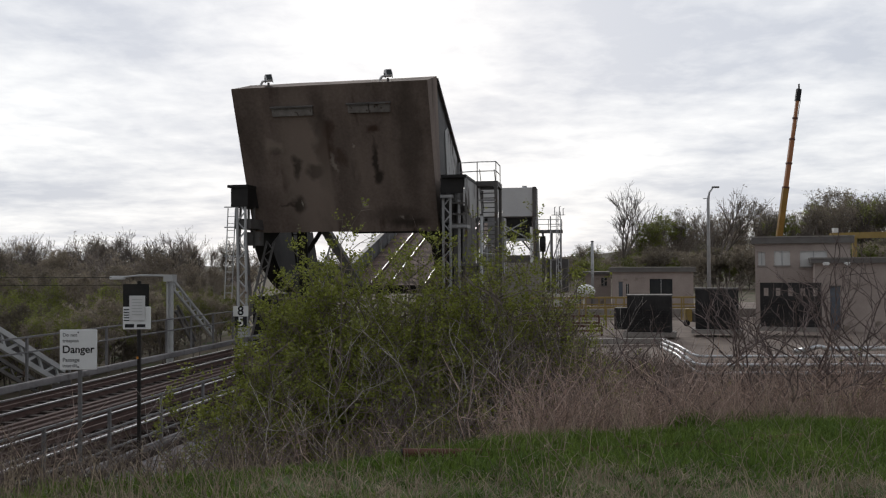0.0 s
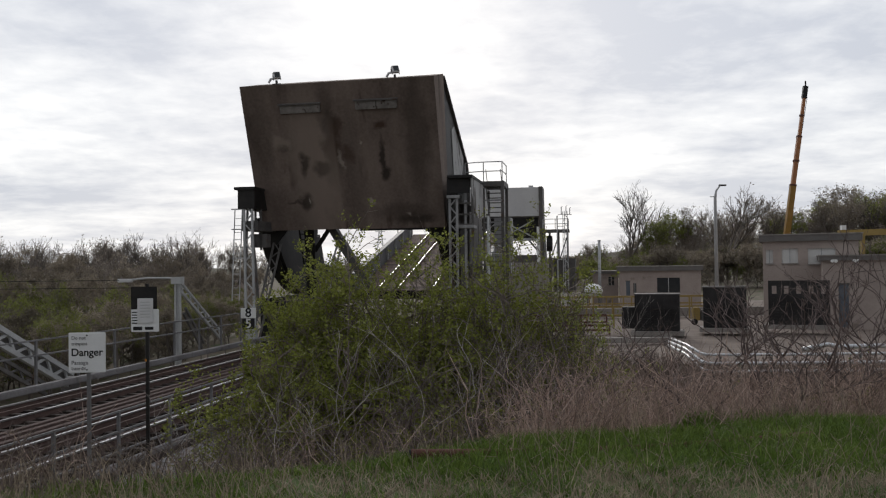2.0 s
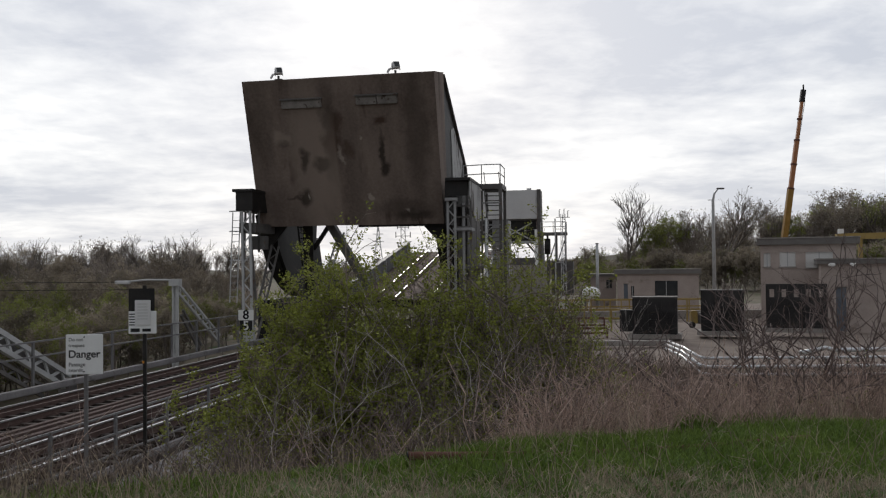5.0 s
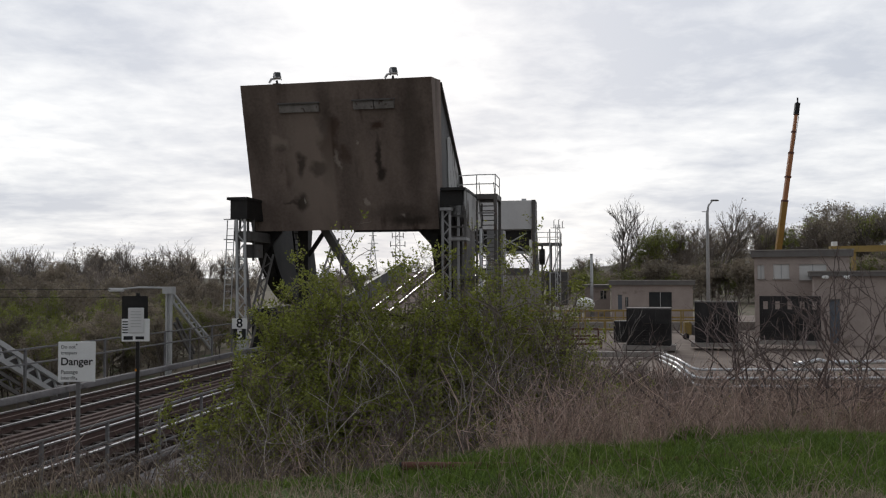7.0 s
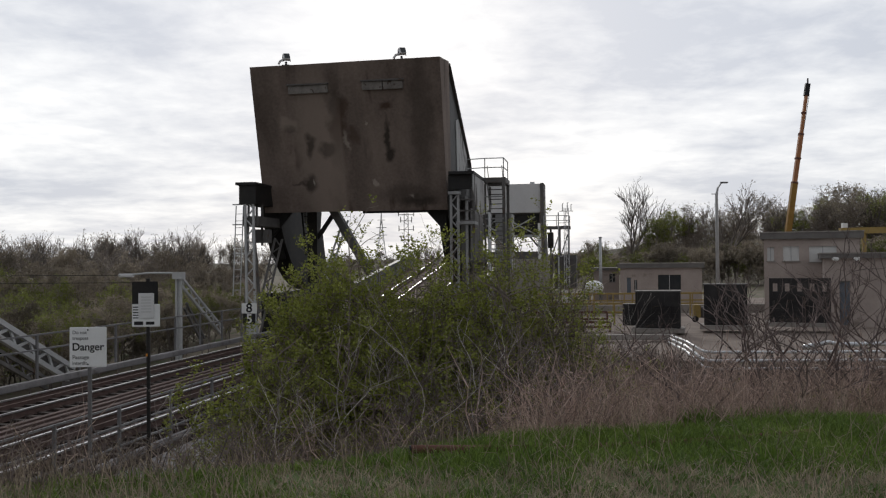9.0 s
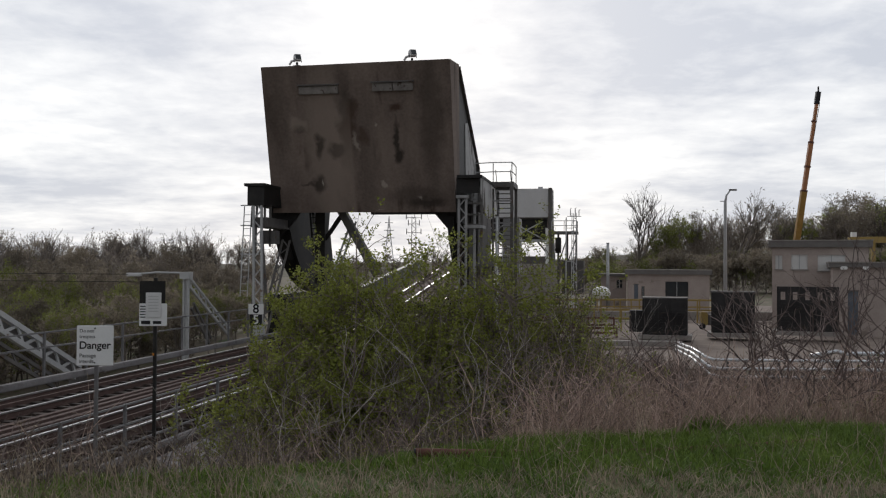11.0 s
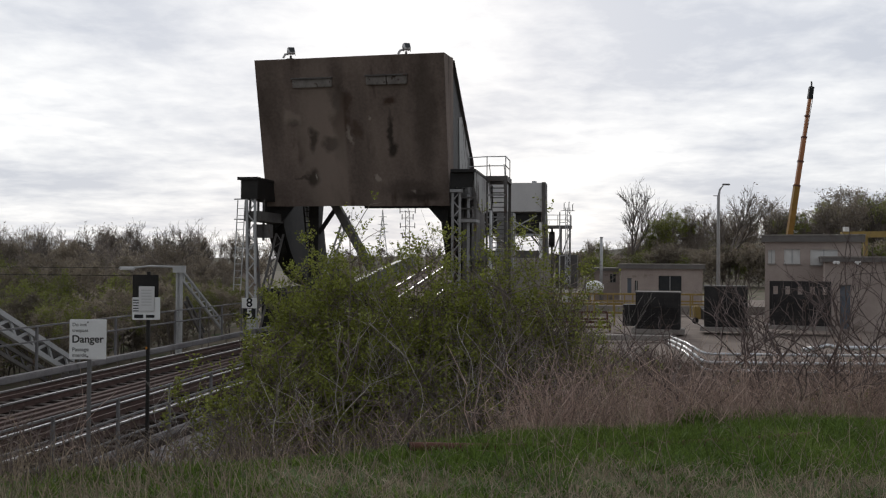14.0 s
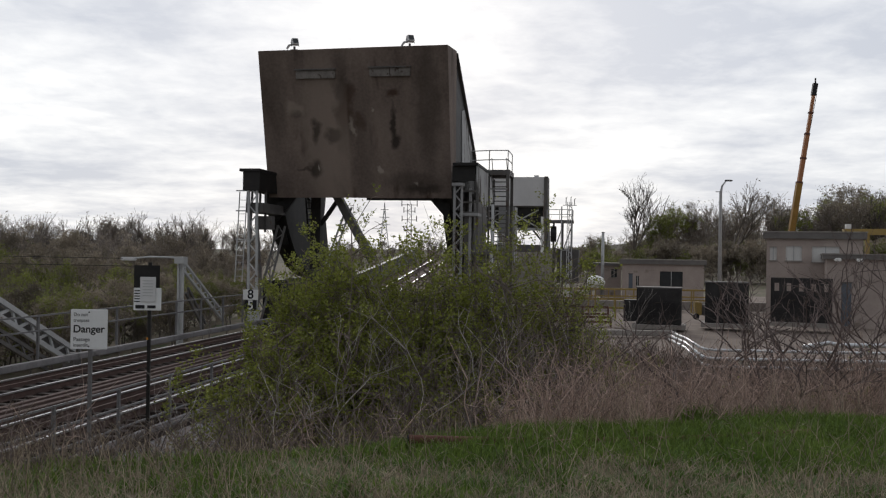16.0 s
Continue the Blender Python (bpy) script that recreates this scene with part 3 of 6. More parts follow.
def build_tower_left():
    tw = thing("access_tower", TOWERS, "grey laced steel column carrying a dark platform", "tower", "platform towers")
    part("column", lattice(bmesh.new(), (-5.14, -11.5, -0.4), (-5.24, -11.5, 6.95), 0.44, 0.07, 0.46), STEEL_GREY, tw, "grey laced column")
    part("inner_leg", beam(bmesh.new(), (-5.78, -10.9, -0.4), (-5.5, -10.9, 7.0), 0.1, 0.1), FENCE, tw)
    part("column_foot", box(bmesh.new(), (-5.14, -11.5, 0.15), (0.6, 0.4, 1.2)), STEEL_GREY, tw)
    part("platform", box(bmesh.new(), (-5.36, -9.6, 7.76), (1.1, 4.2, 0.14)), STEEL_BLACK, tw)
    part("platform_girder", box(bmesh.new(), (-5.3, -9.6, 7.2), (0.9, 4.0, 0.97)), STEEL_BLACK, tw, "dark box girder")
    part("lower_beam", box(bmesh.new(), (-5.2, -9.6, 5.85), (0.9, 3.6, 0.5)), STEEL_DARK, tw)
    part("hanger_beam", box(bmesh.new(), (-5.0, -10.4, 5.1), (0.9, 0.5, 0.7)), STEEL_DARK, tw, "brown hanging machinery box")
    for x, z0, z1 in ((-5.85, 5.6, 7.6), (-5.2, 5.6, 6.8), (-4.9, 4.6, 6.8)):
        part("strut", beam(bmesh.new(), (x, -10.6, z0), (x, -10.6, z1), 0.1, 0.1), STEEL_DARK, tw)
    # ladder with hoops on the outer side
    for x in (-6.55, -6.15):
        part("ladder_rail", tube(bmesh.new(), [(x + 0.15, -10.9, 2.0), (x + 0.35, -10.9, 6.7)], 0.03, 5), STEEL_GREY, tw)
    for i in range(12):
        part("rung", tube(bmesh.new(), [(-6.37 + 0.015 * i, -10.9, 2.3 + 0.36 * i), (-5.97 + 0.015 * i, -10.9, 2.3 + 0.36 * i)], 0.015, 4), STEEL_GREY, tw)
    for z in (4.2, 5.7, 6.75):
        part("ladder_tie", beam(bmesh.new(), (-6.4, -10.9, z), (-5.4, -10.9, z), 0.06, 0.06), STEEL_GREY, tw)
    # braces behind
    part("back_brace", lattice(bmesh.new(), (-5.3, -10.6, -0.2), (-4.6, -9.0, 5.0), 0.4, 0.06, 0.4), STEEL_DARK, tw, "dark laced brace")
    part("back_leg", beam(bmesh.new(), (-4.95, -10.8, 1.2), (-5.25, -10.8, 5.0), 0.12, 0.12), STEEL_DARK, tw)
    return tw


def build_tower_right():
    tw = thing("access_tower", TOWERS, "grey laced column, dark platform girder and ladder stairs", "tower", "platform towers")
    part("column", lattice(bmesh.new(), (5.42, -11.5, -0.6), (5.42, -11.5, 7.0), 0.36, 0.07, 0.42), STEEL_MID, tw, "grey laced column")
    part("column_cap", box(bmesh.new(), (5.42, -11.5, 7.05), (0.6, 0.4, 0.14)), STEEL_MID, tw)
    part("platform", box(bmesh.new(), (5.75, -9.3, 8.05), (1.25, 4.5, 0.14)), STEEL_BLACK, tw)
    part("end_plate", box(bmesh.new(), (5.65, -11.25, 7.62), (1.1, 0.06, 0.75)), STEEL_BLACK, tw, "black end plate")
    part("platform_girder", box(bmesh.new(), (5.2, -9.2, 6.9), (0.3, 4.0, 2.2)), STEEL_BLACK, tw, "dark plate girder")
    bm = prism(bmesh.new(), [(-11.4, 8.0), (-7.2, 8.0), (-7.2, 6.2), (-9.2, 6.1), (-10.6, 6.5), (-11.4, 7.2)], 6.28, 6.34)
    part("side_plate", bm, PEELED, tw, "grey side plate with peeling paint")
    for x, z0, z1 in ((5.95, -0.6, 6.9), (6.3, -0.6, 8.0)):
        part("leg", box(bmesh.new(), (x, -11.0, (z0 + z1) / 2), (0.12, 0.12, z1 - z0)), STEEL_MID if x < 6 else STEEL_DARK, tw)
    for z in (6.75, 6.2, 5.7):
        part("cross_bar", box(bmesh.new(), (5.9, -11.1, z), (0.8, 0.08, 0.08)), STEEL_DARK, tw)
    part("floor_beam", box(bmesh.new(), (5.9, -10.6, 5.6), (0.95, 1.2, 0.14)), STEEL_MID, tw)
    for y in (-8.2, -5.6, -3.2):
        part("leg", box(bmesh.new(), (5.4, y, 3.2), (0.3, 0.3, 7.6)), STEEL_DARK, tw)
        part("brace", beam(bmesh.new(), (5.4, y, 0.6), (5.4, y + 2.3, 5.8), 0.16, 0.16), STEEL_DARK, tw)
    # stair tower
    for y in (-6.6, -4.4):
        for x in (6.3, 7.32):
            part("stair_post", box(bmesh.new(), (x, y, 3.6), (0.16 if x > 7 else 0.11, 0.13, 9.3 if x > 7 else 8.6)), STEEL_DARK, tw, "dark post")
    part("landing", box(bmesh.new(), (6.82, -5.5, 8.1), (1.2, 2.3, 0.28)), STEEL_DARK, tw, "dark grated landing")
    handrail(tw, [(5.3, -6.6, 8.2), (6.3, -6.6, 8.24), (7.32, -6.6, 8.24), (7.32, -4.4, 8.24)], 1.05, r=0.03, mids=(0.52,))
    part("gangway", box(bmesh.new(), (5.8, -6.2, 8.05), (1.0, 1.0, 0.1)), STEEL_DARK, tw)
    for flight in range(4):
        z0, up = 0.0 + 2.0 * flight, flight % 2
        ya, yb = (-4.6, -6.4) if up else (-6.4, -4.6)
        for x in (6.4, 7.2):
            part("stringer", beam(bmesh.new(), (x, ya, z0), (x, yb, z0 + 2.0), 0.05, 0.2), STEEL_MID, tw)
            part("stair_rail", tube(bmesh.new(), [(x, ya, z0 + 0.9), (x, yb, z0 + 2.9)], 0.025, 5), STEEL_MID, tw)
        for i in range(8):
            k = (i + 0.5) / 8
            part("tread", box(bmesh.new(), (6.8, ya + (yb - ya) * k, z0 + 2.0 * k), (0.78, 0.22, 0.04)), STEEL_DARK, tw)
    for z in (2.0, 4.0, 6.0, 7.2):
        part("tie_bar", box(bmesh.new(), (6.81, -6.64, z), (1.0, 0.06, 0.08)), STEEL_MID, tw)
    part("cabinet", box(bmesh.new(), (6.6, 0.6, 4.9), (1.0, 1.6, 3.4)), STEEL_MID, tw, "rust-stained grey steel box")
    for y in (-6.0, -4.2, -2.4):
        part("stair_screen", box(bmesh.new(), (5.5, y, 3.3), (0.06, 1.7, 6.6)), STEEL_DARK, tw, "dark steel screen")
    part("walkway", box(bmesh.new(), (6.3, -5.0, 3.7), (1.4, 9.5, 0.12)), STEEL_DARK, tw)
    handrail(tw, [(6.9, -9.5, 3.76), (6.9, -7.3, 3.76), (6.9, -5, 3.76), (6.9, -2.6, 3.76), (6.9, -0.3, 3.76)], 1.0)
    return tw


build_tower_left(); build_tower_right()


def rolling_track(sx):
    """The fixed girder on which the curved girder rolls."""
    g = tagged(part("track_girder", box(bmesh.new(), (sx * 5.0, -1.5, 0.4), (1.1, 11.0, 3.1)), STEEL_BLACK), "dark riveted girder under the rolling tread", "girder", "rolling girders")
    g.matrix_world = BR
    part("bearing_plate", box(bmesh.new(), (sx * 5.0, -1.5, 1.98), (0.9, 11.0, 0.06)), STEEL_BLACK, g)


rolling_track(-1); rolling_track(1)


# ---- track on the approach ----
def build_track():
    bm = prism(bmesh.new(), [(-62, -0.3), (7.6, -0.3), (7.6, -1.4), (-62, -1.4)], -4.2, 3.6)
    bed = tagged(part("track_bed", bm, BALLAST), "dirty dark ballast and timber track bed", "track bed", kind="structure")
    bed.matrix_world = BR
    for x in (-2.82, -1.385, 1.15, 2.585):
        r = rail(None, x, -62, 8.0, -0.09)
        tagged(r, "worn steel rail on dark timber ties", "rail", "running rails")
        r.matrix_world = BR
    for x in (-2.5, -1.7, 1.47, 2.27):
        r = tagged(part("guard_rail", box(bmesh.new(), (x, -28, -0.12), (0.06, 66, 0.12)), RAIL_SIDE), "rusty guard rail between the running rails", "rail", "guard rails")
        r.matrix_world = BR
    for x in (-0.55, -0.2, 0.2, 0.5):
        r = tagged(part("cable_trough", box(bmesh.new(), (x, -28, -0.12), (0.16, 66, 0.1)), RAIL_SIDE), "dark trough beside the rails", "trough", "troughs")
        r.matrix_world = BR
    # edge beams
    for x, w, z, h, lab in ((-4.4, 0.28, -0.04, 0.2, "grey concrete edge beam"), (3.45, 0.16, -0.3, 0.2, "grey concrete edge beam")):
        k = tagged(part("edge_beam", bevel(box(bmesh.new(), (x, -32, z), (w, 60, h)), 0.03), CONCRETE_GREY), lab, "kerb", kind="structure")
        k.matrix_world = BR
    # far railing
    fence = thing("railing", BR, "grey steel railing along the edge of the track", "railing", "track railings")
    ys = [-58 + 2.3 * i for i in range(21)]
    for y in ys:
        part("post", box(bmesh.new(), (-4.6, y, 0.75), (0.07, 0.07, 1.4)), FENCE, fence)
    for z in (1.42, 0.95):
        part("rail_bar", box(bmesh.new(), (-4.6, -35, z), (0.05, 47, 0.05)), FENCE, fence)
    fence = thing("railing", BR, "grey steel railing on the near side of the track", "railing", "track railings")
    for y in [-50 + 2.05 * i for i in range(15)]:
        part("post", box(bmesh.new(), (3.75, y, 0.25), (0.055, 0.055, 1.3)), FENCE, fence)
    for z in (0.88, 0.5, 0.12):
        part("rail_bar", box(bmesh.new(), (3.75, -36, z), (0.035, 29, 0.035)), FENCE, fence)
    # wing wall
    bm = prism(bmesh.new(), [(-42, -0.4), (-24, -0.4), (-24, -2.2), (-42, -2.2)], 3.64, 5.2)
    w = tagged(part("wing_wall", bevel(bm, 0.05), CONCRETE_GREY), "grey concrete wing wall beside the track", "wall", kind="structure")
    w.matrix_world = BR
    for y in (-33, -31.5, -30):
        o = tagged(part("drain_box", bevel(box(bmesh.new(), (4.9, y, -0.3), (0.25, 0.35, 0.34)), 0.02), STEEL_DARK), "small dark box on the concrete wall", "box", "drain boxes")
        o.matrix_world = BR


build_track()


def build_gantry():
    """The braced post beyond the far track, with its arm."""
    g = thing("signal_post", BR @ pose(-5.14, -17.5, 0.1), "pale grey braced steel post with a lamp arm, beside the track", "post")
    part("post", lattice(bmesh.new(), (0, 0, -1.5), (0, 0, 3.0), 0.2, 0.055, 0.3), STEEL_GREY, g)
    part("post_web", box(bmesh.new(), (0, 0.03, 0.75), (0.12, 0.03, 4.5)), STEEL_GREY, g)
    part("cap", box(bmesh.new(), (0.0, 0, 3.02), (0.45, 0.35, 0.3)), STEEL_GREY, g)
    part("raking_strut", lattice(bmesh.new(), (0.05, 0.15, 2.75), (0.1, 4.2, 0.3), 0.34, 0.06, 0.4, up=(1, 0, 0)), STEEL_GREY, g, "pale laced raking strut")
    part("strut_plate", beam(bmesh.new(), (-0.1, 0.15, 2.75), (-0.05, 4.2, 0.3), 0.14, 0.04, up=(1, 0, 0)), STEEL_GREY, g)
    part("inner_strut", lattice(bmesh.new(), (0.0, 0.6, 1.7), (0.0, 2.4, 0.0), 0.3, 0.06, 0.35, up=(1, 0, 0)), STEEL_DARK, g)
    part("arm", tube(bmesh.new(), [(0, 0, 3.12), (-1.4, 0, 3.14), (-2.7, 0, 3.02)], [0.05, 0.045, 0.04], 6), STEEL_GREY, g)
    part("lamp_head", bevel(box(bmesh.new(), (-2.45, 0, 3.04), (0.7, 0.22, 0.16)), 0.04), PALE_STEEL, g, "pale lamp head")
    for z in (3.05, 2.72):
        part("wire", tube(bmesh.new(), [(-2.2, 0, z), (-16, -3, z + 0.05), (-34, -6, z + 0.5)], 0.012, 4), INK, g)
    # cross-braced low frame
    t = thing("laced_strut", BR @ pose(-5.36, -25.06, -0.2), "pale grey laced steel strut sloping down beside the track", "strut")
    part("strut", lattice(bmesh.new(), (-0.2, -7.0, 3.5), (0, 0, 0.0), 0.45, 0.1, 0.5, up=(1, 0, 0)), STEEL_GREY, t)
    part("strut", lattice(bmesh.new(), (-0.3, -7.0, 2.75), (-0.1, -1.2, -0.2), 0.3, 0.07, 0.4, up=(1, 0, 0)), STEEL_DARK, t)
    part("strut_plate", beam(bmesh.new(), (-0.35, -7.0, 3.5), (-0.15, 0, 0.0), 0.3, 0.03, up=(1, 0, 0)), STEEL_DARK, t)
    part("foot", box(bmesh.new(), (0, 0, -0.6), (0.4, 0.5, 1.4)), STEEL_DARK, t)
    part("foot", box(bmesh.new(), (-0.25, -7.0, 0.4), (0.35, 0.35, 6.4)), STEEL_DARK, t)


build_gantry()


AMBER = material("amber_reflector", (0.75, 0.30, 0.05), (0.85, 0.38, 0.08), 5, 0.2, bump=0)


# ---- signs ----
def words(parent, text, size, x, y, z, mat=INK, align="CENTER"):
    c = bpy.data.curves.new("lettering", "FONT")
    c.body, c.size, c.align_x, c.align_y, c.extrude = text, size, align, "CENTER", 0.001
    c.offset = size * 0.018
    ob = new("lettering", c)
    ob.parent, ob.matrix_basis = parent, pose(x, y, z, 90)
    c.materials.append(mat)
    return ob


def build_signs():
    d = 14.0
    c = at(139, 619, d)
    g = ground_z(c.x, d)
    s = thing("danger_sign", Matrix.Translation((c.x, d, g)) @ pose(0, 0, 0, 0, 0, 4), "white danger notice on a grey metal post", "sign", "notice signs")
    z = c.z - g
    part("post", box(bmesh.new(), (0.01, 0.05, (z + 0.2) / 2 - 0.2), (0.055, 0.05, z + 0.5)), FENCE, s)
    p = part("board", bevel(box(bmesh.new(), (0, 0, z), (0.57, 0.02, 0.63)), 0.008), SIGN_WHITE, s, "white board")
    words(p, "Danger", 0.165, 0, -0.0125, z + 0.0)
    words(p, "Do not", 0.075, -0.24, -0.0125, z + 0.23, FADED_INK, "LEFT")
    words(p, "trespass", 0.075, -0.24, -0.0125, z + 0.14, FADED_INK, "LEFT")
    words(p, "Passage", 0.085, -0.24, -0.0125, z - 0.16, FADED_INK, "LEFT")
    words(p, "interdit", 0.075, -0.24, -0.0125, z - 0.25, FADED_INK, "LEFT")
    for dz in (0.27, -0.27):
        part("bolt", tube(bmesh.new(), [(0, -0.022, z + dz), (0, -0.008, z + dz)], 0.012, 6), INK, p)
    d = 15.0
    c = at(243, 545, d)
    g = ground_z(c.x, d)
    s = thing("notice_sign", Matrix.Translation((c.x, d, g)) @ pose(0, 0, 0, 0, 0, 4), "overlapping white and dark notice boards on a dark post", "sign", "notice signs")
    z = c.z - g
    part("post", box(bmesh.new(), (0.02, 0.05, (z + 0.45) / 2 - 0.2), (0.055, 0.05, z + 0.85)), STEEL_BLACK, s, "dark thin post")
    part("reflector", bevel(box(bmesh.new(), (0.0, 0.015, z - 0.84), (0.028, 0.03, 0.045)), 0.006), AMBER, s, "small amber reflector")
    part("back_board", bevel(box(bmesh.new(), (-0.02, 0.0, z + 0.2), (0.43, 0.015, 0.40)), 0.006), STEEL_BLACK, s, "dark board")
    p = part("board", bevel(box(bmesh.new(), (0.0, -0.02, z - 0.17), (0.46, 0.015, 0.38)), 0.006), SIGN_WHITE, s, "white board")
    for i in range(5):
        part("writing_bar", box(bmesh.new(), (-0.17, -0.030, z - 0.03 - 0.045 * i), (0.09, 0.003, 0.018)), INK, p)
    part("logo", box(bmesh.new(), (-0.12, -0.030, z - 0.30), (0.15, 0.003, 0.06)), INK, p)
    part("writing_bar", box(bmesh.new(), (0.07, -0.030, z - 0.30), (0.14, 0.003, 0.05)), INK, p)
    q = part("front_board", bevel(box(bmesh.new(), (0.01, -0.042, z - 0.005), (0.26, 0.015, 0.42)), 0.006), PALE_STEEL, s, "grey faded board")
    for i in range(6):
        part("writing_bar", box(bmesh.new(), (0.01, -0.052, z + 0.14 - 0.05 * i), (0.17, 0.003, 0.012)), STEEL_GREY, q)
    # number plates by the column
    d = 43.6
    c = at(426, 551, d)
    s = thing("number_sign", Matrix.Translation((c.x, d, -1.0)), "white plate over a black plate, on a thin post", "sign")
    z = c.z + 1.0
    part("post", box(bmesh.new(), (-0.2, 0.06, z / 2), (0.08, 0.06, z)), STEEL_DARK, s)
    p = part("plate", box(bmesh.new(), (0, 0, z), (0.74, 0.03, 0.5)), WHITE, s)
    words(p, "8", 0.62, 0, -0.018, z)
    p = part("lower_plate", box(bmesh.new(), (0, 0, z - 0.53), (0.60, 0.03, 0.52)), INK, s)
    words(p, "5", 0.62, 0, -0.018, z - 0.53, WHITE)


build_signs()


# ---- second bascule beyond ----
def build_second():
    m = pose(6.49, 99.79, 0.45, 0, 0, -AXIS)
    b = thing("second_lift_bridge", m, "closed lift bridge with a pale steel counterweight", "lift bridge")
    part("counterweight", bevel(prism(bmesh.new(), [(0, 11.9), (0.5, 8.7), (2.8, 8.7), (2.4, 11.9)], -4.6, 3.55), 0.04), PALE_STEEL, b, "pale grey counterweight")
    for sx in (-1, 1):
        e = 3.75 if sx > 0 else -4.75
        part("side_girder", prism(bmesh.new(), [(-0.1, 11.95), (0.3, 8), (1.0, 3.6), (2.2, 0.5), (4, 0.5), (8, 3), (3.4, 8.6), (2.9, 11.9)], e - 0.2, e + 0.2), STEEL_DARK, b, "dark curved side girder")
        part("leg", box(bmesh.new(), (e - sx * 0.35, 0.6, 5.0), (0.35, 0.4, 5.0)), WHITE if sx > 0 else STEEL_DARK, b)
    part("portal_panel", box(bmesh.new(), (-0.5, 1.4, 7.35), (8.0, 0.3, 2.4)), STEEL_BLACK, b)
    part("portal_top", box(bmesh.new(), (-0.5, 1.15, 8.62), (8.0, 0.2, 0.14)), STEEL_DARK, b)
    part("portal_bottom", box(bmesh.new(), (-0.5, 1.15, 6.1), (8.0, 0.3, 0.3)), STEEL_GREY, b)
    for x0, x1 in ((-0.8, 2.9), (2.9, -0.8), (-4.3, -0.8), (-0.8, -4.3)):
        part("cross_brace", beam(bmesh.new(), (x0, 1.15, 8.3), (x1, 1.15, 6.3), 0.14, 0.05, up=(0, 1, 0)), STEEL_GREY, b)
    part("knee", beam(bmesh.new(), (2.3, 1.15, 6.0), (3.3, 1.15, 4.8), 0.2, 0.2), STEEL_DARK, b)
    part("low_beam", box(bmesh.new(), (-0.5, 1.4, 3.9), (8.0, 0.4, 0.9)), STEEL_DARK, b)
    part("top_box", box(bmesh.new(), (2.6, 1.2, 12.05), (0.5, 0.5, 0.25)), STEEL_GREY, b)
    part("pier", box(bmesh.new(), (-0.5, 2.5, 1.2), (10, 5, 4.6)), CONCRETE_PALE, b, "concrete pier")
    # side platform
    part("side_platform", box(bmesh.new(), (5.2, 1.5, 7.0), (3.2, 2.5, 0.3)), STEEL_DARK, b)
    handrail(b, [(3.9, 0.3, 7.1), (5.3, 0.3, 7.1), (6.7, 0.3, 7.1), (6.7, 2.7, 7.1)], 1.2, r=0.04)
    for x in (4.6, 5.6, 6.6):
        part("support", box(bmesh.new(), (x, 1.5, 3.0), (0.22, 0.3, 8.0)), STEEL_DARK, b)
    for x0, x1 in ((4.6, 5.6), (5.6, 6.6)):
        part("support_brace", beam(bmesh.new(), (x0, 1.5, 3.5), (x1, 1.5, 6.5), 0.12, 0.12), STEEL_DARK, b)
    part("machinery", tube(bmesh.new(), [(4.3, 1.2, 5.6), (4.9, 1.2, 5.6)], 0.9, 12), STEEL_BLACK, b, "dark machinery wheel")
    part("house", box(bmesh.new(), (6.2, 4.0, 2.0), (2.4, 4, 3.8)), STEEL_DARK, b)
    return b


build_second()


# ---- the yard ----
def windowed_wall(parent, w, h, thick, openings, mat):
    """A wall of panels around openings (x0, x1, z0, z1) that do not overlap in x."""
    x = 0.0
    for x0, x1, z0, z1 in sorted(openings):
        part("front_wall", box(bmesh.new(), ((x + x0) / 2, thick / 2, h / 2), (x0 - x, thick, h)), mat, parent)
        part("wall_below_opening", box(bmesh.new(), ((x0 + x1) / 2, thick / 2, z0 / 2), (x1 - x0, thick, z0)), mat, parent)
        part("wall_above_opening", box(bmesh.new(), ((x0 + x1) / 2, thick / 2, (z1 + h) / 2), (x1 - x0, thick, h - z1)), mat, parent)
        x = x1
    part("front_wall", box(bmesh.new(), ((x + w) / 2, thick / 2, h / 2), (w - x, thick, h)), mat, parent)


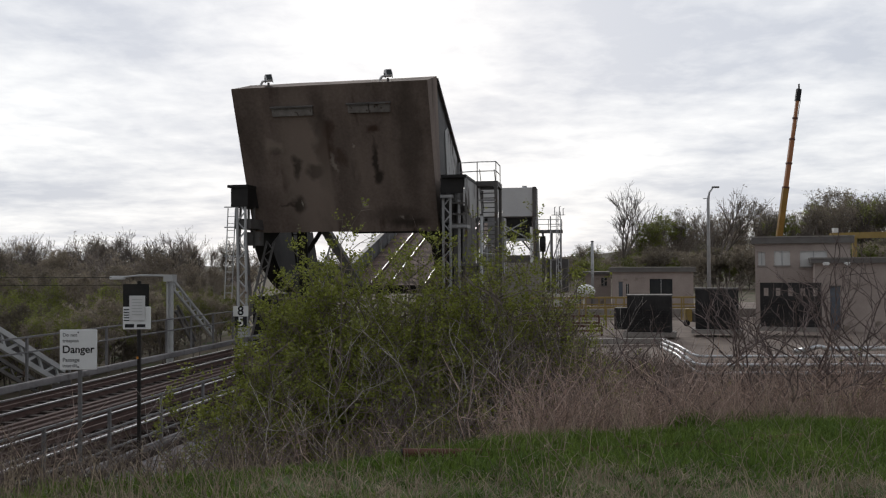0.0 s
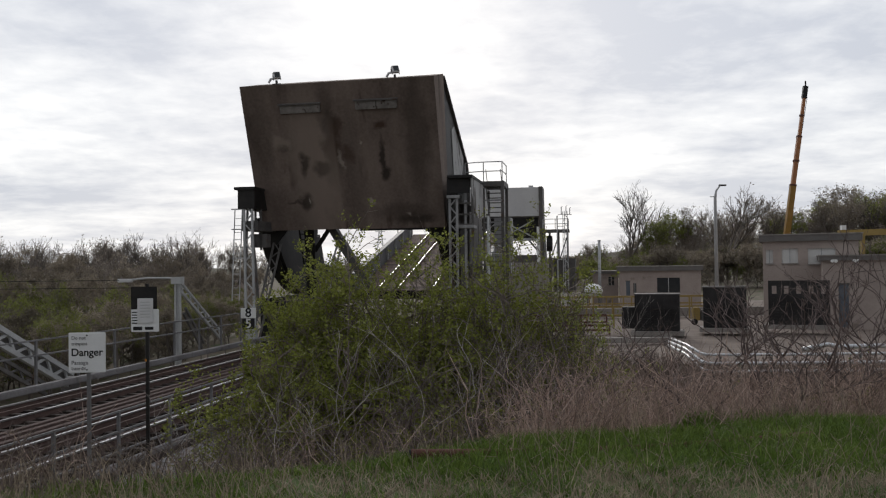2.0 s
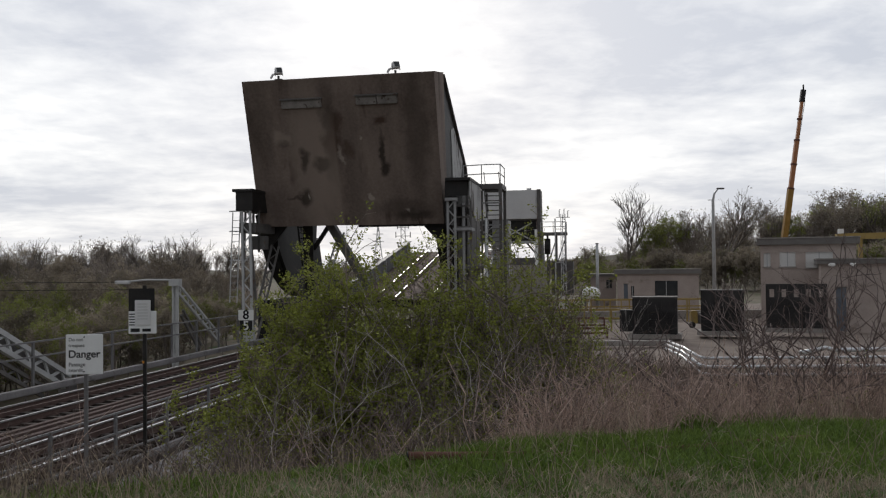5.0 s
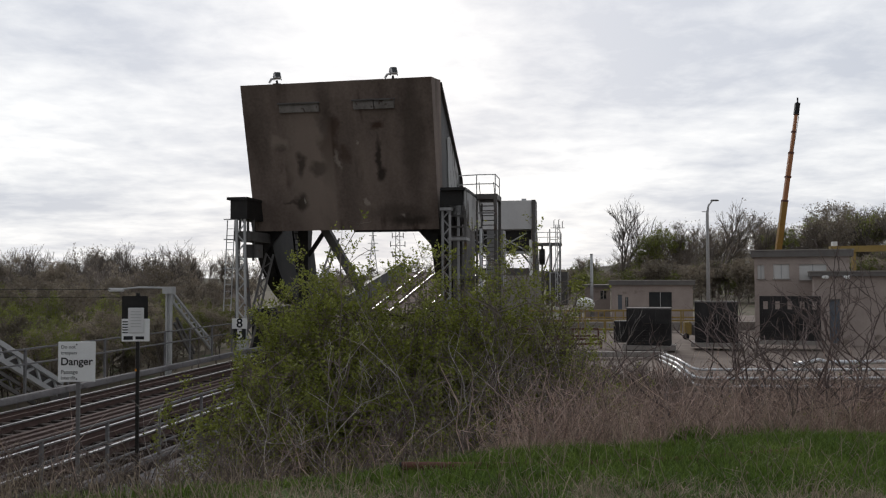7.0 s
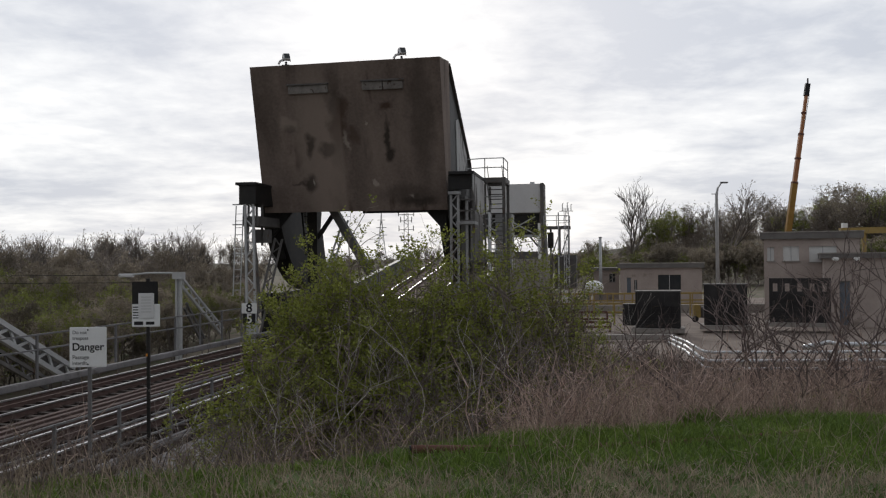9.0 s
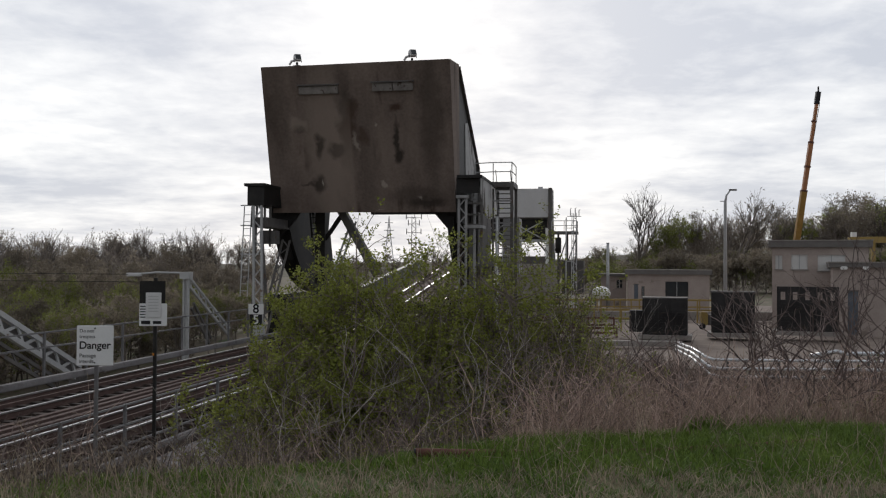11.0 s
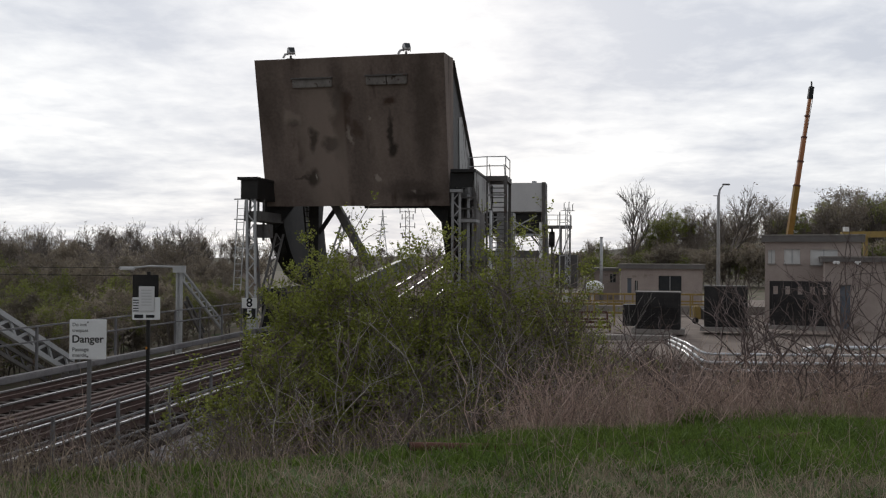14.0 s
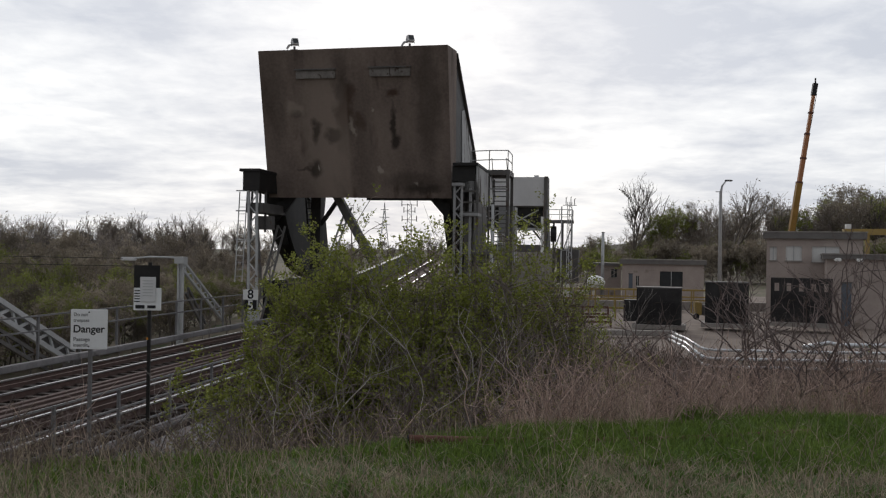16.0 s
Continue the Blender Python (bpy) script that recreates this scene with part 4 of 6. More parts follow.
def building(name, px0, px1, ytop, zb, d, depth, label, openings, roof_h=0.45, turn=0.0, group="yard buildings"):
    """A block building whose front starts d ahead and is turned towards the bank by an angle."""
    a = at(px0, ytop, d)
    h = thing(name, Matrix.Translation((a.x, d, zb)) @ pose(0, 0, 0, 0, 0, -turn), label, "building", group)
    ht = a.z - zb

    def on_front(px, py):
        """How far along the front, and how high, a line of sight meets it."""
        way = at(px, py, 1.0) - Vector(EYE)
        k = math.tan(radians(turn))
        y = (d + k * a.x) / (1 + k * way.x)
        p = Vector(EYE) + way * y
        return (p.x - a.x) / math.cos(radians(turn)), p.z
    w = on_front(px1, ytop)[0]
    op = []
    for q0, q1, y0, y1, kind in openings:
        p, q = on_front(q0, y1), on_front(q1, y0)
        op.append((p[0], q[0], max(0.02, p[1] - zb), min(ht - 0.1, q[1] - zb), kind))
    windowed_wall(h, w, ht, 0.3, [o[:4] for o in op], BLOCK)
    for x in (0.15, w - 0.15):
        part("side_wall", box(bmesh.new(), (x, depth / 2 + 0.152, ht / 2), (0.3, depth - 0.3, ht)), BLOCK, h)
    part("back_wall", box(bmesh.new(), (w / 2, depth, ht / 2), (w - 0.6, 0.3, ht)), BLOCK, h)
    part("roof", box(bmesh.new(), (w / 2, depth / 2, ht + roof_h / 2), (w + 0.5, depth + 0.6, roof_h)), ROOF, h, "dark flat roof edge")
    part("parapet", box(bmesh.new(), (w / 2, depth / 2, ht + roof_h + 0.04), (w + 0.6, depth + 0.7, 0.08)), CONCRETE_PALE, h)
    for x0, x1, z0, z1, kind in op:
        cx, cz, ww, hh = (x0 + x1) / 2, (z0 + z1) / 2, x1 - x0, z1 - z0
        if kind == "door":
            dr = part("door", box(bmesh.new(), (cx, 0.12, cz), (ww, 0.06, hh)), DOOR, h, "blue-grey steel door")
            part("door_frame", box(bmesh.new(), (cx, 0.02, z1 + 0.04), (ww + 0.12, 0.1, 0.08)), STEEL_DARK, dr)
        else:
            wn = part("window", box(bmesh.new(), (cx, 0.14, cz), (ww, 0.03, hh)), GLASS if kind == "dark" else WHITE_PANEL, h, "dark window" if kind == "dark" else "boarded pale window panel")
            for k in range(1, max(2, int(ww / 0.9))):
                part("mullion", box(bmesh.new(), (x0 + ww * k / max(2, int(ww / 0.9)), 0.1, cz), (0.06, 0.08, hh)), STEEL_GREY, wn)
            part("sill", box(bmesh.new(), (cx, -0.03, z0 - 0.05), (ww + 0.16, 0.12, 0.09)), CONCRETE_PALE, wn)
    return h


DOOR = material("door_paint", (0.10, 0.12, 0.15), (0.15, 0.17, 0.2), 1, 0.5)
WHITE_PANEL = material("faded_panel", (0.62, 0.62, 0.61), (0.74, 0.74, 0.72), 0.8, 0.6)
building("control_building", 1083, 1227, 482, -1.0, 95, 8, "low beige block building with a flat dark roof",
         [(1095, 1102, 500, 527, "door"), (1108, 1113, 503, 520, "dark"), (1150, 1190, 494, 520, "dark")], turn=13)
building("gate_hut", 1036, 1081, 486, -1.0, 104, 6, "small pale block hut with a flat roof", [(1064, 1074, 492, 506, "dark")], 0.25, turn=11)
pump = building("pump_house", 1336, 1505, 432, -1.0, 66, 9, "two-storey beige block building with a flat roof",
                [(1342, 1354, 446, 470, "white"), (1370, 1398, 444, 470, "white"), (1416, 1464, 444, 472, "white")], turn=21)
annex = building("annex", 1442, 1720, 466, -1.0, 60, 5, "single-storey beige block annex with a flat roof",
                 [(1470, 1487, 508, 584, "door"), (1590, 1625, 500, 540, "dark")], 0.3, turn=21)
building("far_building", 394, 424, 488, -3.0, 116, 8, "distant pinkish block building beyond the trees", [(397, 402, 492, 500, "dark"), (408, 413, 492, 500, "dark")], 0.2, group="")
for px in (1462, 1500):
    c = at(px, 467, 59.0 if px < 1480 else 58.4)
    l = tagged(part("wall_lamp", bevel(box(bmesh.new(), (0, 0, 0), (0.34, 0.4, 0.22)), 0.05), WHITE), "white lamp on the block wall", "lamp", "wall lamps")
    l.matrix_world = Matrix.Translation((c.x, c.y, c.z))


# black for the yard units, base colour lightened to stand in for haze
UNIT_BLACK = material("dull_hazed_black_unit", (0.022, 0.021, 0.022), (0.05, 0.047, 0.047), 1.2, 0.7, spots=(0.07, 0.055, 0.045), spot_at=0.62)


def black_unit(px0, px1, y0, y1, d, slots, wing=0.0, turn=16):
    a, b = at(px0, y1, d), at(px1, y0, d)
    w, h = b.x - a.x, b.z - a.z
    u = thing("ventilation_unit", Matrix.Translation((a.x, d, a.z)) @ pose(0, 0, 0, 0, 0, -turn), "black louvred steel unit on a concrete pad", "equipment", "black yard units")
    part("pad", box(bmesh.new(), (w / 2, 0.8, -0.13), (w + 0.5, 2.2, 0.26)), CONCRETE_PALE, u)
    if slots:
        bm = bmesh.new()
        box(bm, (w / 2, 0, h * 0.35), (w, 0.2, h * 0.7)); box(bm, (w / 2, 0, h * 0.94), (w, 0.2, h * 0.12))
        part("panel", bm, UNIT_BLACK, u)
        for i in range(slots + 1):
            x0, x1 = max(0.0, w * (i - 0.31) / slots), min(w, w * (i + 0.31) / slots)
            part("upright", box(bmesh.new(), ((x0 + x1) / 2, 0, h * 0.79), (x1 - x0, 0.19, h * 0.2)), UNIT_BLACK, u)
    else:
        part("body", bevel(box(bmesh.new(), (w / 2, 0.7, h / 2), (w, 1.4, h)), 0.03), UNIT_BLACK, u)
        part("top_cover", box(bmesh.new(), (w / 2, 0.7, h + 0.04), (w + 0.06, 1.46, 0.08)), STEEL_DARK, u)
    n = 9
    for i in range(n):
        part("louvre", box(bmesh.new(), (w / 2, -0.06 if not slots else -0.13, h * (0.06 + 0.62 * i / n)), (w * 0.9, 0.05, 0.05)), UNIT_BLACK, u)
    for i in range(4):
        part("rib", box(bmesh.new(), (w * (0.04 + 0.306 * i), -0.08 if not slots else -0.14, h / 2), (0.07, 0.08, h)), UNIT_BLACK, u)
    if wing:
        part("side_body", box(bmesh.new(), (-wing / 2, 0.9, h * 0.36), (wing, 1.2, h * 0.6)), UNIT_BLACK, u)


black_unit(1110, 1186, 524, 588, 55, 0, 0.8)
black_unit(1231, 1303, 512, 583, 56, 0)
black_unit(1346, 1445, 500, 578, 56, 5, turn=21)


def pipes():
    for i, (dy, r) in enumerate(((626, 0.052), (641, 0.056), (655, 0.05))):
        d = 33 - i * 0.5
        p = [at(1172 - 2 * i, 601 + 6 * i, d + 5), at(1200 - i, 612 + 8 * i, d + 2.5), at(1226 + 2 * i, dy + 2, d), at(1240 + 4 * i, dy + 5, d - .2), at(1420, dy + 5, d - .2), at(1900, dy + 2, d - .2)]
        o = tagged(part("pipe", tube(bmesh.new(), p, r, 8), PIPE, smooth=True), "silver steel pipe run on low stands", "pipe", "silver pipes")
        for k, px in enumerate((1260, 1350, 1450, 1550)):
            q = at(px, dy + 5, d - .2)
            part("stand", box(bmesh.new(), (q.x, q.y, (q.z - 1.2) / 2), (0.08, 0.08, q.z + 1.2)), STEEL_DARK, o)
    p = [at(1405, 622, 36), at(1450, 614, 36), at(1470, 618, 35.4), at(1900, 612, 35.4)]
    tagged(part("pipe", tube(bmesh.new(), p, 0.09, 8), PIPE, smooth=True), "silver steel pipe run on low stands", "pipe", "silver pipes")
    q = p[1]
    part("stand", box(bmesh.new(), (q.x + 1, 35.4, (q.z - 1.2) / 2), (0.08, 0.08, q.z + 1.2)), STEEL_DARK, bpy.data.objects["pipe.003"])


pipes()


def yard_clutter():
    # yellow and brown barrier rails of the lock side
    for d, x0, x1, y, mat, lab in ((70, 935, 1240, 528, YELLOW, "yellow steel barrier on the lock side"), (62, 930, 1120, 545, YELLOW, "yellow steel barrier on the lock side"),
                                   (58, 925, 1060, 560, RUST, "rusty steel barrier on the lock side"), (54, 930, 1065, 578, RUST, "rusty steel barrier on the lock side"),
                                   (80, 1000, 1240, 527, YELLOW, "yellow steel barrier on the lock side")):
        a, b = at(x0, y, d), at(x1, y, d)
        f = thing("barrier", Matrix.Translation((a.x, d, -0.7)), lab, "barrier", "lock side barriers")
        w, h = b.x - a.x, a.z + 0.7
        n = max(3, int(w / 1.5))
        for i in range(n + 1):
            part("post", box(bmesh.new(), (w * i / n, 0, h / 2), (0.1, 0.1, h)), mat, f)
        for z in (h, h * 0.55):
            part("bar", box(bmesh.new(), (w / 2, 0, z), (w, 0.09, 0.13)), mat, f)
    # low pale wall of the lock
    for d, x0, x1, y, z in ((50, 930, 1180, 600, 0.5), (75, 925, 1350, 548, 0.5)):
        a, b = at(x0, y, d), at(x1, y, d)
        o = tagged(part("lock_wall", bevel(box(bmesh.new(), ((a.x + b.x) / 2, d, (a.z - 0.8) / 2), (b.x - a.x, 0.6, a.z + 0.8)), 0.03), CONCRETE_PALE), "low pale concrete wall of the lock", "wall", kind="structure")
    # tank
    c = at(1037, 516, 92)
    t = thing("tank", Matrix.Translation(c), "white rounded tank on legs", "tank")
    bm = bmesh.new()
    bmesh.ops.create_uvsphere(bm, u_segments=16, v_segments=10, radius=0.85)
    bmesh.ops.scale(bm, vec=(1.15, 1, 0.85), verts=bm.verts[:])
    part("shell", bm, WHITE, t, smooth=True)
    for x in (-0.6, 0.6):
        part("leg", box(bmesh.new(), (x, 0, -1.0 - c.z / 2 + 0.1), (0.15, 0.3, 1.3)), STEEL_DARK, t)
    # small yellow machine
    c = at(1217, 540, 62)
    m = thing("pump_cart", Matrix.Translation((c.x, c.y, -0.65)), "small yellow machine with a dark body", "machine")
    part("body", bevel(box(bmesh.new(), (0, 0, 0.75), (0.45, 0.7, 0.9)), 0.05), YELLOW, m)
    part("engine", bevel(box(bmesh.new(), (0.6, 0, 0.65), (0.6, 0.7, 0.75)), 0.05), STEEL_DARK, m)
    for x in (-0.2, 0.8):
        part("wheel", tube(bmesh.new(), [(x, -0.5, 0.22), (x, -0.35, 0.22)], 0.22, 10), INK, m)
    # overhead yellow girder by the pump house
    a, b = at(1470, 418, 80), at(1720, 412, 80)
    g = thing("gantry_crane", Matrix(), "yellow overhead gantry girder on yellow legs", "gantry")
    part("girder", beam(bmesh.new(), a, b, 0.5, 0.55), YELLOW, g)
    for px in (1512, 1700):
        q = at(px, 420, 80)
        part("leg", box(bmesh.new(), (q.x, q.y, (q.z - 0.7) / 2), (0.3, 0.3, q.z + 0.7)), YELLOW, g)
    c = at(1478, 410, 80)
    part("beacon", box(bmesh.new(), (c.x, c.y, c.z + 0.1), (0.4, 0.4, 0.4)), WHITE, g)


yard_clutter()


# ---- poles, masts, crane ----
def lamp_post(px, ytop, d):
    top = at(px, ytop, d)
    z0 = ground_z(top.x, d)
    t = thing("street_lamp", Matrix.Translation((top.x, d, z0)), "tall grey lamp post with a single curved arm", "lamp post")
    h = top.z - z0
    part("pole", tube(bmesh.new(), [(0, 0, 0), (0, 0, h - 1.2), (0.12, 0, h - 0.5), (0.5, 0, h)], [0.2, 0.14, 0.1, 0.07], 8), STEEL_GREY, t, smooth=True)
    bm = bevel(box(bmesh.new(), (0.75, 0, h + 0.02), (0.75, 0.3, 0.16)), 0.05)
    part("lamp_head", bm, STEEL_DARK, t)
    part("crossbar", box(bmesh.new(), (-0.2, 0, h - 1.1), (0.6, 0.08, 0.08)), STEEL_GREY, t)


lamp_post(1253, 332, 88)


def pole(px, ytop, d, r=0.14, label="plain grey utility pole"):
    top = at(px, ytop, d)
    z0 = ground_z(top.x, d)
    t = thing("utility_pole", Matrix.Translation((top.x, d, z0)), label, "pole", "poles")
    part("shaft", tube(bmesh.new(), [(0, 0, -0.2), (0, 0, top.z - z0)], [r, r * 0.75], 8), STEEL_GREY, t, smooth=True)
    part("cap", tube(bmesh.new(), [(0, 0, top.z - z0), (0, 0, top.z - z0 + 0.08)], r * 0.9, 8), STEEL_DARK, t)


pole(1048, 428, 100, 0.2)
pole(852, 382, 44.5, 0.09, "thin grey steel pole beside the stairs")


def mast(px, ytop, d):
    top = at(px, ytop, d)
    z0 = ground_z(top.x, d)
    h = top.z - z0
    t = thing("weather_mast", Matrix.Translation((top.x, d, z0)), "slim grey lattice mast with instruments at its top", "mast")
    for x, y in ((-0.25, 0), (0.25, 0), (0, 0.4)):
        part("leg", tube(bmesh.new(), [(x, y, 0), (x * 0.8, y * 0.8, h - 0.6)], 0.035, 5), STEEL_GREY, t)
    bm = bmesh.new()
    n = 22
    for i in range(n):
        z = (h - 0.8) * i / n
        s = 0.25 if i % 2 else -0.25
        beam(bm, (s, 0, z), (-s, 0, z + (h - .8) / n), 0.03); beam(bm, (s, 0, z), (0, 0.4, z + (h - .8) / n), 0.03)
    part("lacing", bm, STEEL_GREY, t)
    part("side_tube", tube(bmesh.new(), [(-0.75, 0, 0), (-0.75, 0, h - 1.0)], 0.06, 6), STEEL_GREY, t)
    part("cross_arm", box(bmesh.new(), (0, 0, h - 0.9), (1.3, 0.06, 0.06)), STEEL_GREY, t)
    for x, z in ((-0.35, 0.45), (0.1, 0.55), (0.45, 0.2)):
        part("instrument", tube(bmesh.new(), [(x, 0, h - 0.9), (x, 0, h - 0.4 + z * 0.5), (x + 0.12, 0, h - 0.35 + z * 0.5)], 0.04, 5), STEEL_DARK, t)
    for z in (h - 2, h * 0.5):
        part("tie", box(bmesh.new(), (-0.4, 0, z), (0.8, 0.06, 0.06)), STEEL_GREY, t)


mast(988, 364, 84)


def pylon(px, ytop, d, w):
    top = at(px, ytop, d)
    z0 = ground_z(top.x, d)
    h = top.z - z0
    t = thing("transmission_tower", Matrix.Translation((top.x, d, z0)), "distant grey lattice power pylon", "pylon", "pylons")
    bm = bmesh.new()
    for s in (-1, 1):
        beam(bm, (s * w * 0.5, 0, 0), (s * w * 0.16, 0, h * 0.6), 0.34); beam(bm, (s * w * 0.16, 0, h * 0.6), (0, 0, h), 0.3)
    for i in range(8):
        z0_, z1_ = h * i / 8, h * (i + 1) / 8
        wid = lambda z: w * (0.5 - 0.34 * min(1, z / (h * 0.6))) if z < h * 0.6 else w * 0.16 * (1 - (z - h * 0.6) / (h * 0.4))
        beam(bm, (-wid(z0_), 0, z0_), (wid(z1_), 0, z1_), 0.25); beam(bm, (wid(z0_), 0, z0_), (-wid(z1_), 0, z1_), 0.25)
    part("frame", bm, STEEL_GREY, t)
    for k, ww in ((0.62, 1.0), (0.75, 0.9), (0.88, 0.7)):
        part("cross_arm", beam(bmesh.new(), (-w * 0.44 * ww, 0, h * k), (w * 0.44 * ww, 0, h * k), 0.3), STEEL_GREY, t)


pylon(661, 383, 420, 6)


def telecom_mast(px, ytop, d):
    top = at(px, ytop, d)
    z0 = ground_z(top.x, d)
    h = top.z - z0
    t = thing("telecom_mast", Matrix.Translation((top.x, d, z0)), "distant dark lattice mast hung with antennas", "mast")
    bm = bmesh.new()
    for s in (-1, 1):
        beam(bm, (s * 1.2, 0, 0), (s * 0.9, 0, h * 0.92), 0.3)
    for i in range(14):
        s = 1 if i % 2 else -1
        beam(bm, (s * 1.1, 0, h * 0.92 * i / 14), (-s * 1.1, 0, h * 0.92 * (i + 1) / 14), 0.2)
    part("frame", bm, STEEL_DARK, t)
    for k, wd in ((0.5, 2.4), (0.66, 3.4), (0.8, 2.6), (0.9, 3.6)):
        part("antenna_arm", beam(bmesh.new(), (-wd, 0, h * k), (wd, 0, h * k), 0.25), STEEL_DARK, t)
        for s in (-1, 1):
            part("antenna", box(bmesh.new(), (s * wd, 0, h * k + 0.6), (0.4, 0.4, 2.6)), STEEL_DARK, t)
    part("whip", beam(bmesh.new(), (0.3, 0, h * 0.9), (0.3, 0, h), 0.2), STEEL_DARK, t)


telecom_mast(705, 375, 420)


MUSTARD = material("mustard_boom_paint", (0.25, 0.135, 0.025), (0.33, 0.185, 0.045), 1, 0.55, spots=(0.25, 0.12, 0.04))


def build_crane():
    base, tip = at(1378, 425, 150), at(1414, 158, 150)
    z0 = ground_z(base.x, 150)
    c = thing("mobile_crane", Matrix(), "tall telescopic crane boom, orange above and yellow below", "crane")
    d = tip - base
    part("boom_base", beam(bmesh.new(), base - d * 0.12, base + d * 0.34, 0.9, 0.85, up=(0, 1, 0)), MUSTARD, c, "yellow boom base")
    part("boom_middle", beam(bmesh.new(), base + d * 0.3, base + d * 0.66, 0.68, 0.66, up=(0, 1, 0)), ORANGE, c)
    part("boom_top", beam(bmesh.new(), base + d * 0.64, base + d * 0.93, 0.48, 0.48, up=(0, 1, 0)), ORANGE, c)
    for k in (0.34, 0.5, 0.66, 0.8):
        part("boom_collar", beam(bmesh.new(), base + d * k, base + d * (k + 0.012), 1.1 - k * 0.5, 1.1 - k * 0.5, up=(0, 1, 0)), RUST, c)
    part("boom_head", beam(bmesh.new(), base + d * 0.92, tip, 0.75, 0.6, up=(0, 1, 0)), INK, c, "dark boom head")
    part("antenna", beam(bmesh.new(), tip, tip + Vector((0, 0, 0.9)), 0.2), INK, c)
    q = base + d * 0.93
    part("rope", tube(bmesh.new(), [q + Vector((0.5, 0, 0)), base + Vector((0.6, 0, 4))], 0.05, 4), INK, c)
    part("carrier", box(bmesh.new(), (base.x + 6, 150, z0 + 1.5), (9, 3, 3.0)), YELLOW, c, "yellow crane carrier")


build_crane()


# ---- vegetation ----
def rand_dir(rnd, lo=-1.0, hi=1.0):
    return Vector((rnd.uniform(-1, 1), rnd.uniform(-1, 1), rnd.uniform(lo, hi)))


def build_shrub(name, c, r, h, stems, leaves, label, seed, leaf=0.05, twigs=7, thick=0.016, low=0.25, mat=None, wood=None, group="shrubs on the bank"):
    """Many stems from one foot, each with side twigs, and young leaves in clumps on the twigs."""
    rnd = random.Random(seed)
    base = Vector((c[0], c[1], ground_z(c[0], c[1]) - 0.1))
    t = thing(name, Matrix.Translation(base), label, "shrub", group)
    wood_geo, leaf_geo, spots = Geo(), Geo(), []
    for i in range(stems):
        a, rr = rnd.uniform(0, 6.283), math.sqrt(rnd.random())
        top = Vector((math.cos(a) * r * rr, math.sin(a) * r * rr, h * (1 - 0.4 * rr ** 2.5) * (1 - 0.5 * rnd.random() ** 2.2)))
        foot = Vector((top.x * 0.35 + rnd.uniform(-.3, .3), top.y * 0.35 + rnd.uniform(-.3, .3), 0))
        bend = rand_dir(rnd, -.2, .2) * 0.25
        n = 6
        pts = [foot.lerp(top, k / n) + bend * math.sin(math.pi * k / n) + rand_dir(rnd) * 0.085 * min(k, 2) for k in range(n + 1)]
        tk = thick * (rnd.uniform(0.6, 1.4) if rnd.random() < 0.85 else rnd.uniform(1.5, 2.3))
        wood_geo.tube(pts, [tk * (1 - 0.8 * k / n) for k in range(n + 1)], 4)
        for j in range(twigs):
            k = rnd.uniform(0.25, 1.0) * n
            i0 = min(n - 1, int(k))
            p = pts[i0].lerp(pts[i0 + 1], k - i0)
            d = (rand_dir(rnd, -0.15, 1.1)).normalized() * rnd.uniform(0.25, 0.7) * (0.6 + 0.15 * h)
            m1, e = p + d * 0.5 + rand_dir(rnd) * 0.06, p + d + rand_dir(rnd) * 0.08
            wood_geo.tube([p, m1, e], [tk * 0.42, tk * 0.33, tk * 0.16], 3)
            for q in range(2):
                s = m1.lerp(e, rnd.random())
                f = s + rand_dir(rnd, -0.2, 1).normalized() * rnd.uniform(0.1, 0.3)
                wood_geo.tube([s, f], [tk * 0.22, tk * 0.1], 3)
                spots.append((s, f))
            spots.append((m1, e))
    wood_geo.part("branch_tangle", wood or BARK, t, kind="stuff")
    clumps = max(1, leaves // 7)
    for i in range(clumps if leaves else 0):
        s, f = rnd.choice(spots)
        o = s.lerp(f, rnd.uniform(0.3, 1.1))
        if o.z < h * low * rnd.uniform(0.5, 1.6):
            continue
        shoot = rand_dir(rnd, 0.6, 1.8).normalized() * 0.16
        for j in range(7):
            p = o + shoot * (j / 6) + rand_dir(rnd) * 0.02
            d = rand_dir(rnd, -0.5, 1.0).normalized() * leaf * rnd.uniform(0.5, 1.4)
            w = d.cross(rand_dir(rnd)).normalized() * d.length * 0.3
            leaf_geo.quad(p, p + d * .45 + w, p + d, p + d * .45 - w)
    if leaves:
        leaf_geo.part("foliage", mat or LEAF, t, kind="stuff")
    return t


GREEN, BROWN = "leafing green shrub with grey twigs on the bank", "bare brown shrub with tangled twigs on the bank"
